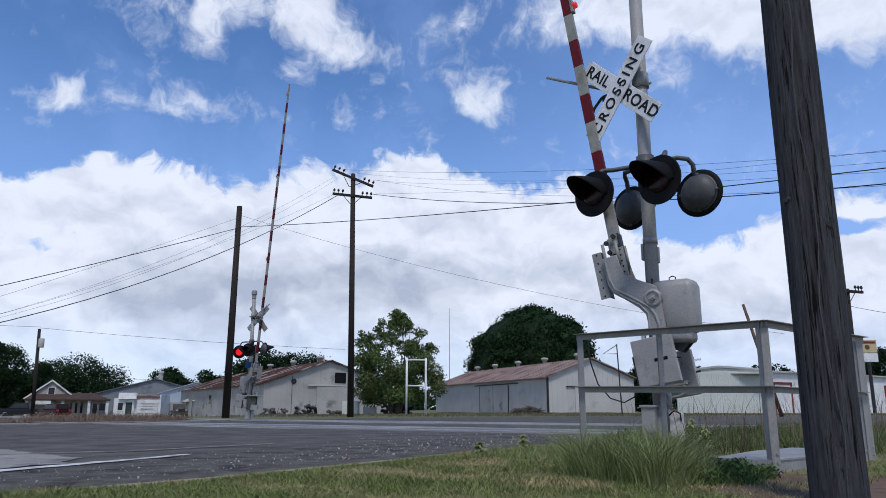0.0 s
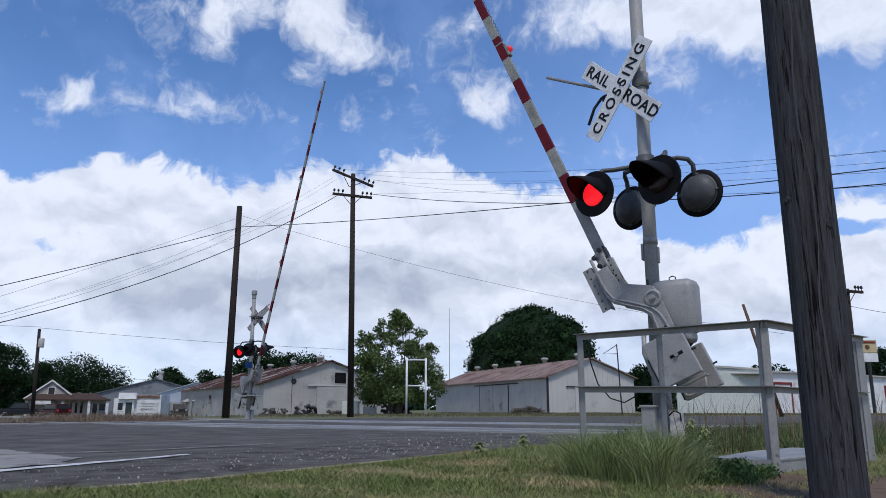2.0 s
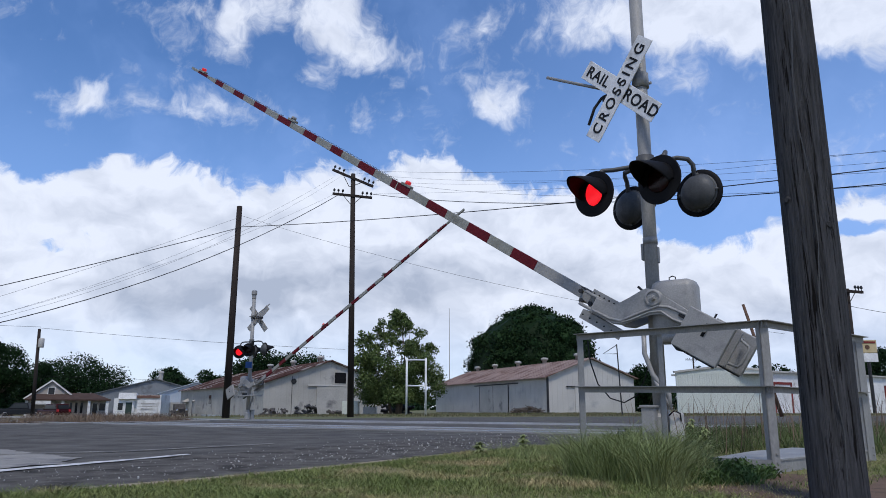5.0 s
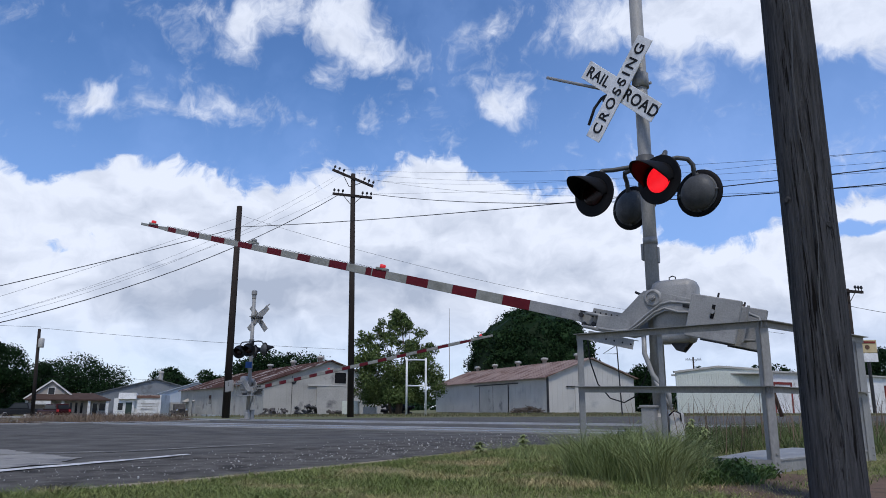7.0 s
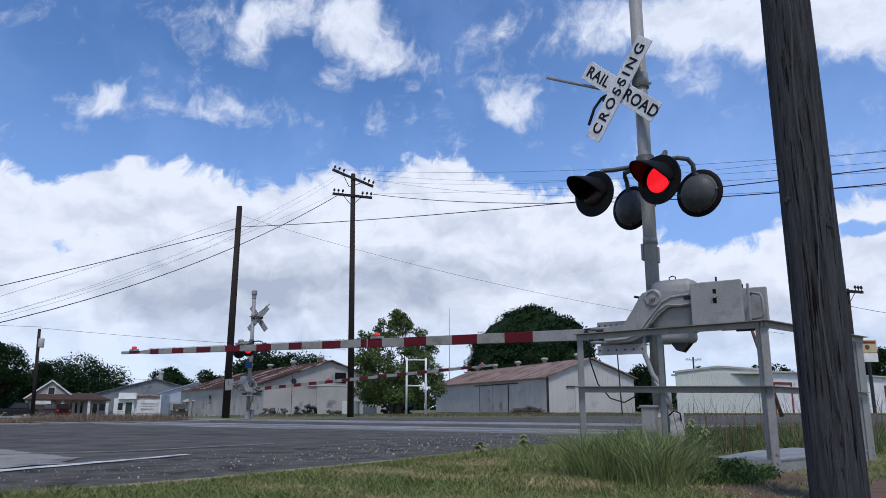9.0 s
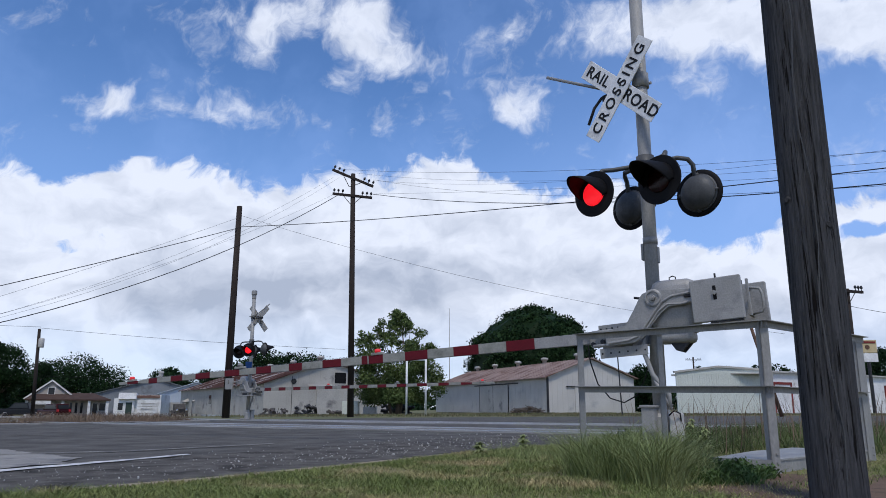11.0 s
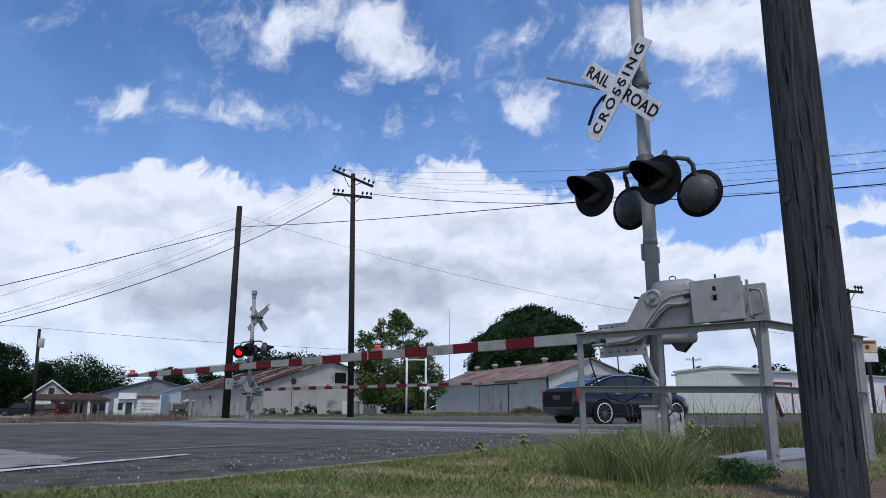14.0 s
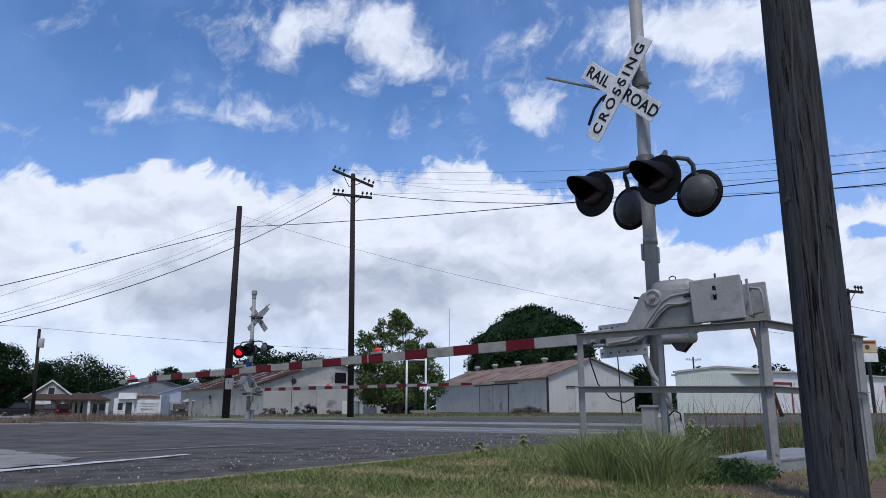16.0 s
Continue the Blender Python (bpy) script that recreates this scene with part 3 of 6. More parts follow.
def red_lamp(parent, m):
    """A flashing lamp that faces its own +y: black target disc, hood, housing and a two-faced lens disc."""
    face = pose(0, 0, 0, -90, 0, 0)
    lamp = part("flashing_light", lathe(B(), [(0.275, 0.012), (0.282, 0.0), (0.275, -0.014), (0.155, -0.018), (0.155, 0.014)], 40, face), M_BLACK, parent, "black round flashing light with a hood", True, m)
    bm = B()
    lathe(bm, [(0.215, -0.016), (0.205, -0.055), (0.17, -0.105), (0.10, -0.135), (0.03, -0.14)], 32, face)
    lathe(bm, [(0.226, -0.012), (0.226, -0.026), (0.20, -0.03)], 32, face)
    for a in (0, 90, 180, 270):
        box(bm, 0.19, 0.235, -0.05, -0.014, -0.018, 0.018, pose(0, 0, 0, 0, a, 0))
    part("housing", bm, M_HOUSING, lamp, "dark grey domed back", True)
    # hood: an arched sheet that is longest on top
    bm = B()
    rows = []
    for j in range(7):
        ring = []
        for k in range(25):
            a = radians(-12 + 204 * k / 24)
            reach = 0.46 * (0.14 + 0.84 * max(0.0, math.sin(a)) ** 0.8)
            s = j / 6
            ring.append(((0.198 - 0.03 * s) * math.cos(a), 0.01 + reach * s, (0.198 - 0.03 * s) * math.sin(a) - 0.045 * s * s))
        rows.append([bm.verts.new(p) for p in ring])
    for a, b in zip(rows, rows[1:]):
        for k in range(24):
            bm.faces.new((a[k], a[k + 1], b[k + 1], b[k]))
    hood = part("hood", bm, M_BLACK, lamp, "", True)
    so = hood.modifiers.new("thick", "SOLIDIFY")
    so.thickness = 0.006
    # lens disc: unlit face towards +y at rest, lit face behind
    bm = B()
    lathe(bm, [(0.152, 0.002), (0.14, 0.012), (0.09, 0.024), (0.02, 0.029)], 28, face)
    lens = part("lens", bm, M_REDOFF, lamp, "red glass lens that flashes", True, pose(0, 0.0125, 0))
    lens.data.materials.append(M_REDON)
    bm = bmesh.new()
    bm.from_mesh(lens.data)
    back = lathe(bm, [(0.152, -0.002), (0.14, -0.012), (0.09, -0.024), (0.02, -0.029)], 28, face)
    for f in back.faces:
        f.smooth = True
        f.material_index = 1 if f.calc_center_median().y < -0.0005 else 0
    bmesh.ops.recalc_face_normals(bm, faces=bm.faces[:])
    bm.to_mesh(lens.data)
    bm.free()
    return lens


def letters(text, size, m, parent, name, gap=1.08):
    cu = bpy.data.curves.new(name, "FONT")
    cu.body, cu.size, cu.align_x, cu.align_y, cu.extrude, cu.offset, cu.space_character = text, size, "CENTER", "CENTER", 0.002, 0.004, gap
    tmp = bpy.data.objects.new(name, cu)
    scene.collection.objects.link(tmp)
    bpy.context.view_layer.update()
    me = bpy.data.meshes.new_from_object(tmp.evaluated_get(bpy.context.evaluated_depsgraph_get()))
    bpy.data.objects.remove(tmp)
    me.materials.clear()
    me.materials.append(M_LETTER)
    ob = new(name, me)
    ob.parent, ob.matrix_basis = parent, m
    return ob


def crossbuck(parent, m):
    """Two crossed blades that face +y."""
    tilt = 47
    back = None
    for text, ang, y in (("RAIL  ROAD", -tilt + 4, 0.0), ("CROSSING", tilt + 4, 0.022)):
        blade = part("sign_blade", box(B(), -0.675, 0.675, -0.006, 0.006, -0.122, 0.122, None, 0.004), M_SIGN, parent, "white crossbuck blade with black letters", False,
                     m @ pose(0, y, 0, 0, 0, 180) @ pose(0, 0, 0, 0, -ang, 0))
        part("blade_back", box(B(), -0.67, 0.67, 0.0062, 0.009, -0.117, 0.117), M_GALV, blade, "bare metal back")
        # letters read from the front, which is local -y after the half turn
        if text == "CROSSING":
            letters("CROSSING", 0.19, pose(0, -0.0075, -0.004, 90, 0, 0), blade, "lettering", 1.42)
        else:
            letters("RAIL", 0.195, pose(-0.415, -0.0075, -0.004, 90, 0, 0), blade, "lettering")
            letters("ROAD", 0.20, pose(0.40, -0.0075, -0.004, 90, 0, 0), blade, "lettering")
        for x in (-0.06, 0.06):
            part("bolt", tube(B(), (x, -0.014, 0), (x, 0.006, 0), 0.014, seg=8), M_IRON, blade)
    part("sign_bracket", box(box(B(), -0.05, 0.30, -0.10, -0.05, -0.03, 0.03), 0.16, 0.30, -0.2, -0.05, -0.04, 0.04), M_IRON, parent, m=m)


def gate_signal(name, m, label, boom_len, red_spans, taper, face_turn, mast_h, rear_aim=0):
    sig = empty(name, m, label, "crossing signal", "rail crossing signals")
    # mast and foot
    bm = tube(B(), (0, 0, 0.0), (0, 0, mast_h), 0.078, seg=20)
    tube(bm, (0, 0, 2.28), (0, 0, 2.36), 0.084, seg=20)
    part("mast", bm, M_GALV, sig, "silver painted steel mast", True)
    bm = lathe(B(), [(0.20, -0.1), (0.20, 0.03), (0.13, 0.06), (0.13, 0.32), (0.10, 0.36), (0.10, 0.44)], 20)
    for a in range(4):
        tube(bm, (0.165 * math.cos(a * 1.57 + 0.78), 0.165 * math.sin(a * 1.57 + 0.78), -0.05), (0.165 * math.cos(a * 1.57 + 0.78), 0.165 * math.sin(a * 1.57 + 0.78), 0.10), 0.016, seg=8)
    part("mast_base", bm, M_ALU, sig, "cast silver base", False)
    part("mast_cap", lathe(B(), [(0.09, mast_h - 0.05), (0.095, mast_h + 0.11), (0.12, mast_h + 0.13), (0.12, mast_h + 0.27), (0.08, mast_h + 0.31)], 16), M_GALV, sig)
    part("mast_fitting", box(B(), 0.075, 0.11, -0.03, 0.03, 2.10, 2.30, None, 0.012), M_GALV, sig)
    part("mast_fitting", box(B(), -0.10, -0.07, -0.02, 0.02, 2.05, 2.24, None, 0.010), M_GALV, sig)
    # sign and guide rods, on the facing direction of the signal
    face = pose(0, 0, 0, 0, 0, face_turn)
    crossbuck(sig, face @ pose(0.21, 0.14, 4.25, 0, 0, rear_aim * 0.6))
    bm = pipe(B(), [(-0.10, -0.10, 4.33), (0.10, -0.13, 4.33), (0.55, -0.12, 4.42), (1.28, -0.08, 4.75)], 0.02)
    tube(bm, (0, 0, 4.24), (0, 0, 4.42), 0.10, seg=16)
    part("guide_rod", bm, M_GALV, sig, "bent silver guide rod", True)
    part("guide_hook", pipe(B(), [(0.06, -0.09, 4.28), (0.36, -0.10, 4.32), (0.54, -0.10, 4.28), (0.64, -0.09, 4.16), (0.72, -0.08, 3.95)], 0.019), M_IRON, sig, "", True)
    # light crossarm and four lamps
    zl = 2.94
    part("light_collar", tube(B(), (0, 0, zl + 0.20), (0, 0, zl + 0.42), 0.105, seg=16), M_HOUSING, sig, "grey pipe collar", True)
    for x, y in ((0.50, 1), (-0.42, 1), (0.46, -1), (-0.46, -1)):
        bm = pipe(B(), [tuple(face @ Vector(p)) for p in ((x, 0.30 * y, zl + 0.05), (x, 0.27 * y, zl + 0.26), (x * 0.95, 0.2 * y, zl + 0.32), (x * 0.8, 0.1 * y, zl + 0.33), (0.0, 0.0, zl + 0.32))], 0.028)
        part("light_bracket", bm, M_HOUSING, sig, "grey bent light bracket", True)
    lenses = [red_lamp(sig, face @ pose(0.50, 0.36, zl, 0, 0, 2)), red_lamp(sig, face @ pose(-0.40, 0.36, zl - 0.04, 0, 0, -2)),
              red_lamp(sig, face @ pose(-0.50, -0.30, zl - 0.09, 0, 0, 184 + rear_aim)), red_lamp(sig, face @ pose(0.46, -0.34, zl - 0.06, 0, 0, 180 + rear_aim))]
    # machine housing on the mast
    bm = B()
    box(bm, -0.50, 0.0, -0.17, 0.17, 1.22, 1.83, None, 0.09)
    box(bm, -0.44, -0.02, -0.13, 0.13, 1.12, 1.26, None, 0.05)
    part("machine_housing", bm, M_ALU, sig, "rounded silver gate machine housing", True)
    part("lifting_ring", pipe(B(), [(-0.20, 0.03, 1.82), (-0.20, 0.03, 1.865), (-0.235, 0.03, 1.88), (-0.27, 0.03, 1.865), (-0.27, 0.03, 1.82)], 0.007, 6), M_IRON, sig)
    bm = B()
    plate(bm, [(-0.40, 1.13), (-0.30, 1.02), (-0.24, 1.04), (-0.18, 1.13)], -0.08, -0.05)
    plate(bm, [(-0.40, 1.13), (-0.30, 1.02), (-0.24, 1.04), (-0.18, 1.13)], 0.05, 0.08)
    part("housing_bracket", bm, M_IRON, sig)
    bm = pipe(B(), [(0.10, 0.12, 1.28), (0.10, 0.14, 1.02), (0.02, 0.14, 0.78), (-0.14, 0.12, 0.56), (-0.14, 0.12, 0.40)], 0.027)
    part("conduit", bm, M_ALU, sig, "bent grey conduit", True)
    bm = box(B(), 0.0, 0.15, 0.08, 0.22, 0.04, 0.43, None, 0.012)
    box(bm, -0.015, 0.165, 0.07, 0.235, 0.42, 0.45, None, 0.006)
    part("junction_box", bm, M_ALU, sig, "grey junction box at the mast foot")
    bm = box(B(), -0.27, -0.14, 0.06, 0.20, -0.02, 0.36, pose(0, 0, 0, 4, 0, 0), 0.02)
    part("cable_box", bm, M_TINWHITE, sig, "small dirty white cable box")
    part("cable_loop", pipe(B(), [(-0.15, 0.2, 0.34), (-0.22, 0.24, 0.39), (-0.27, 0.2, 0.36), (-0.27, 0.18, 0.28)], 0.009, 6), M_WIRE, sig, "", True)
    part("flex_conduit", pipe(B(), [(-0.14, 0.12, 0.42), (-0.10, 0.15, 0.52), (-0.05, 0.15, 0.62), (0.0, 0.13, 0.72)], 0.022, 8), M_GALV, sig, "ribbed flexible conduit", True)
    # moving gate arm: pivot at the housing
    arm = part("gate_arm", B(), M_ALU, sig, "silver cast gate arm support", False, pose(*PIVOT))
    bm = bmesh.new()
    prof = [(0.16, 0.02), (0.12, 0.065), (0.04, 0.085), (-0.10, 0.075), (-0.48, 0.055), (-0.48, -0.10), (-0.32, -0.12), (-0.16, -0.105), (-0.06, -0.17), (0.06, -0.31), (0.16, -0.43), (0.27, -0.475), (0.60, -0.485), (0.60, -0.30), (0.34, -0.28)]
    plate(bm, prof, 0.19, 0.225, 0.012)
    plate(bm, prof, -0.225, -0.19, 0.012)
    rim = [(-0.46, 0.01), (-0.20, -0.01), (-0.09, -0.06), (0.09, -0.26), (0.20, -0.40), (0.34, -0.44), (0.56, -0.45)]
    rim2 = [(-0.46, -0.085), (-0.30, -0.105), (-0.15, -0.09), (-0.04, -0.16), (0.10, -0.33), (0.2, -0.42)]
    for y in (0.226, -0.226):
        pipe(bm, [(a, y, b) for a, b in rim], 0.016, 8)
        pipe(bm, [(a, y, b) for a, b in rim2], 0.013, 8)
    lathe(bm, [(0.10, -0.235), (0.10, 0.235), (0.085, 0.245), (0.072, 0.246), (0.066, 0.232), (0.05, 0.232)], 28, pose(0, 0, 0, -90, 0, 0))
    lathe(bm, [(0.034, -0.26), (0.034, 0.262), (0.03, 0.268)], 6, pose(0, 0, 0, -90, 0, 0))
    lathe(bm, [(0.016, 0.2), (0.016, 0.285)], 10, pose(0, 0, 0, -90, 0, 0))
    box(bm, 0.42, 0.58, -0.19, 0.19, -0.46, -0.32, None, 0.015)
    me = arm.data
    bmesh.ops.recalc_face_normals(bm, faces=bm.faces[:])
    bm.to_mesh(me)
    bm.free()
    # clamp with rods and angle irons
    part("boom_clamp", box(B(), 0.55, 0.86, -0.06, 0.06, BOOM_Z - 0.07, BOOM_Z + 0.07, None, 0.01), M_GALV, arm, "bolted steel boom clamp")
    for y in (0.16, -0.16):
        for z in (-0.30, -0.46):
            part("clamp_rod", tube(B(), (0.50, y, z), (0.78, y, z), 0.02, seg=10), M_GALV, arm, "", True)
    def channel(x0, x1, y0, y1, z0, z1, name, lip):
        bm = box(B(), x0, x1, y1 - 0.008, y1, z0, z1, None, 0.002)
        box(bm, x0, x1, y0, y1, lip, lip + 0.008, None, 0.002)
        ob = part(name, bm, M_GALV, arm, "punched steel channel")
        # holes are solid black discs that paint their dark inside
        for i in range(6):
            xx = x0 + 0.03 + (x1 - x0 - 0.06) * i / 5
            part("punched_hole", tube(B(), (xx, y1 - 0.001, (z0 + z1) / 2), (xx, y1 + 0.002, (z0 + z1) / 2), 0.011, seg=8), M_BLACK, arm)
        return ob
    channel(0.30, 0.70, 0.05, 0.15, -0.315, -0.225, "upper_channel", -0.315)
    channel(0.14, 0.70, 0.02, 0.17, -0.61, -0.50, "lower_channel", -0.505)
    for x, z in ((0.62, -0.35), (0.72, -0.30), (0.80, -0.43), (0.68, -0.41), (0.86, -0.33)):
        part("clamp_bolt", tube(B(), (x, -0.10, z), (x, 0.10, z), 0.017, seg=6), M_IRON, arm)
        part("bolt_head", tube(B(), (x, 0.09, z), (x, 0.115, z), 0.03, seg=6), M_IRON, arm)
    part("stop_stud", tube(B(), (0.16, 0.2, 0.02), (0.22, 0.2, 0.035), 0.014, seg=8), M_IRON, arm)
    # no recess is cut; a dark plate paints the pocket's shade
    part("pocket_shade", box(B(), -0.46, -0.34, 0.222, 0.232, -0.045, 0.0, None, 0.012), M_IRON, arm, "dark plate for the shade in a shallow cast pocket")
    # a dark strip laid on top paints the shaded gap between clamp plates
    part("clamp_gap_shade", box(B(), 0.60, 0.90, -0.068, 0.068, BOOM_Z + 0.068, BOOM_Z + 0.085, None, 0.004), M_IRON, arm, "dark strip for the shaded gap in the clamp")
    # counterweights
    for y0, y1, sh in ((0.225, 0.30, 0.0), (-0.44, -0.36, -0.13)):
        s = 1 if y0 > 0 else -1
        bm = box(B(), -0.95 + sh, -0.43 + sh, y0, y1, -0.345, 0.115, None, 0.010)
        cw = part("counterweight", bm, M_ALU, arm, "thick silver counterweight plate with a slotted bolt")
        yy = y1 if s > 0 else y0
        # slot is uncut; a black strip paints its dark
        part("slot", box(B(), -0.70 + sh, -0.665 + sh, yy - 0.003, yy + 0.003, -0.12, 0.03, None, 0.002), M_BLACK, arm)
        part("slot_bolt", tube(B(), (-0.682 + sh, yy, -0.045), (-0.682 + sh, yy + 0.025 * s, -0.045), 0.026, seg=6), M_GALV, arm)
        part("stud", tube(B(), (-0.70 + sh, (y0 + y1) / 2, 0.10), (-0.70 + sh, (y0 + y1) / 2, 0.165), 0.011, seg=8), M_IRON, arm)
        part("weight_foot", box(B(), -0.93 + sh, -0.60 + sh, y0 + 0.01, y1 - 0.01, -0.362, -0.346), M_IRON, arm)
    part("weight_handle", pipe(B(), [(-0.93, -0.30, 0.03), (-0.93, -0.12, 0.03), (-1.06, -0.10, 0.0), (-1.08, -0.10, -0.06), (-1.08, -0.10, -0.20), (-1.06, -0.10, -0.25), (-0.93, -0.12, -0.27), (-0.93, -0.30, -0.27)], 0.016), M_GALV, arm, "bent steel rod", True)
    part("weight_bar", box(B(), -0.98, -0.955, 0.02, 0.06, -0.30, 0.10, None, 0.004), M_GALV, arm)
    part("weight_shaft", tube(B(), (-0.70, -0.36, -0.045), (-0.70, 0.225, -0.045), 0.03, seg=12), M_GALV, arm, "", True)
    # boom: white and red pieces along its length
    tilt = math.tan(radians(1.1))

    def boom_piece(r0, r1, material, label):
        def half(r):
            return 0.5 * (taper[0] + (taper[1] - taper[0]) * min(1.0, r / (boom_len * 0.9))) if r < boom_len * 0.925 else taper[2] * 0.5
        o0, o1 = BOOM_Z + tilt * r0 * 0.9, BOOM_Z + tilt * r1 * 0.9
        h0, h1 = half(r0), half(r1 - 0.001)
        bm = B()
        pr = [(r0, o0 - h0), (r1, o1 - h1), (r1, o1 + h1), (r0, o0 + h0)]
        plate(bm, pr, -0.03, 0.03, 0.004)
        part("boom_piece", bm, material, arm, label)
    r = 0.62
    for a, b in red_spans:
        boom_piece(r, a, M_ALU if r < 1 else M_BOOMWHITE, "white boom piece")
        boom_piece(a, b, M_BOOMRED, "red striped boom piece")
        r = b
    boom_piece(r, boom_len, M_BOOMWHITE, "white boom tip")
    # small boom lamps and their coiled cable
    for f in (0.40, 0.68, 0.965):
        rr = boom_len * f
        z = BOOM_Z + tilt * rr * 0.9 + (0.075 if f < 0.9 else 0.04)
        bm = box(B(), rr - 0.10, rr + 0.10, -0.04, 0.04, z - 0.02, z + 0.02, None, 0.008)
        base = part("boom_lamp", bm, M_BOOMWHITE, arm, "small red lamp on the boom")
        base2 = part("boom_lamp_lens", lathe(B(), [(0.045, z + 0.018), (0.045, z + 0.06), (0.03, z + 0.07)], 14, pose(rr, 0, 0)), M_REDDIM if f != 0.68 else M_GALV, arm, "", True)
    bm = B()
    n = int((boom_len * 0.93 - boom_len * 0.42) / 0.07)
    for i in range(n):
        rr = boom_len * 0.42 + i * 0.07
        if abs(rr - boom_len * 0.68) < 0.25:
            continue
        z = BOOM_Z + tilt * rr * 0.9 + 0.5 * (taper[0] + (taper[1] - taper[0]) * rr / (boom_len * 0.9))
        pipe(bm, [(rr, -0.02, z), (rr + 0.02, -0.02, z + 0.019), (rr + 0.045, -0.02, z + 0.019), (rr + 0.06, -0.02, z)], 0.004, 4)
    tagged(part("boom_cable", bm, M_HOUSING, arm, "thin coiled lamp cable"), kind="stuff")
    return sig, arm, lenses


NEAR_SPANS = [(1.6, 2.0), (2.41, 2.8), (3.22, 3.6), (3.99, 4.25), (4.27, 4.38), (4.77, 5.14), (5.56, 5.84), (6.23, 6.57), (6.96, 7.32), (7.69, 8.06), (8.41, 8.73), (9.11, 9.36), (9.67, 10.0)]
near_signal, near_arm, near_lenses = gate_signal("crossing_signal", pose(2.42, 8.3, 0.05, 0, 0, 146.5), "silver rail crossing signal with crossbuck, flashing lights and gate", 10.25,
                                                 NEAR_SPANS, (0.142, 0.088, 0.05), -16, 5.75)
FAR_SPANS = [(1.2 + 0.95 * i, 1.65 + 0.95 * i) for i in range(12)]
far_signal, far_arm, far_lenses = gate_signal("crossing_signal", pose(-8.1, 31.0, -0.06, 0, 0, -41.5), "distant silver rail crossing signal across the road with gate", 12.95,
                                              FAR_SPANS, (0.135, 0.085, 0.06), -8.5, 5.15, 42)
part("number_tag", box(B(), -0.20, 0.06, -0.13, -0.10, 2.16, 2.42, pose(0, 0, 0, 0, 0, 55), 0.01), M_BLUETAG, far_signal, "small blue tag on the mast")
bm = box(B(), -0.45, 0.5, -0.34, 0.34, 1.00, 1.05, None, 0.01)
for a in (0.6, 2.2, 3.8, 5.4):
    box(bm, 0.06, 0.30, -0.02, 0.02, -0.02, 0.10, pose(0, 0, 0, 0, 0, math.degrees(a)), 0.005)
part("step_plate", bm, M_ALU, far_signal, "silver steel plate below the machine")
bm = B()
pipe(bm, [(1.76, 8.9, 1.27), (1.78, 8.9, 1.02), (1.85, 8.85, 0.75), (1.98, 8.8, 0.58), (2.13, 8.75, 0.53), (2.27, 8.7, 0.61), (2.35, 8.6, 0.8), (2.39, 8.5, 0.99), (2.39, 8.4, 1.24)], 0.008, 6)
tagged(part("slack_cable", bm, M_WIRE, smooth=True), "slack black cable looping below the gate", "cable")


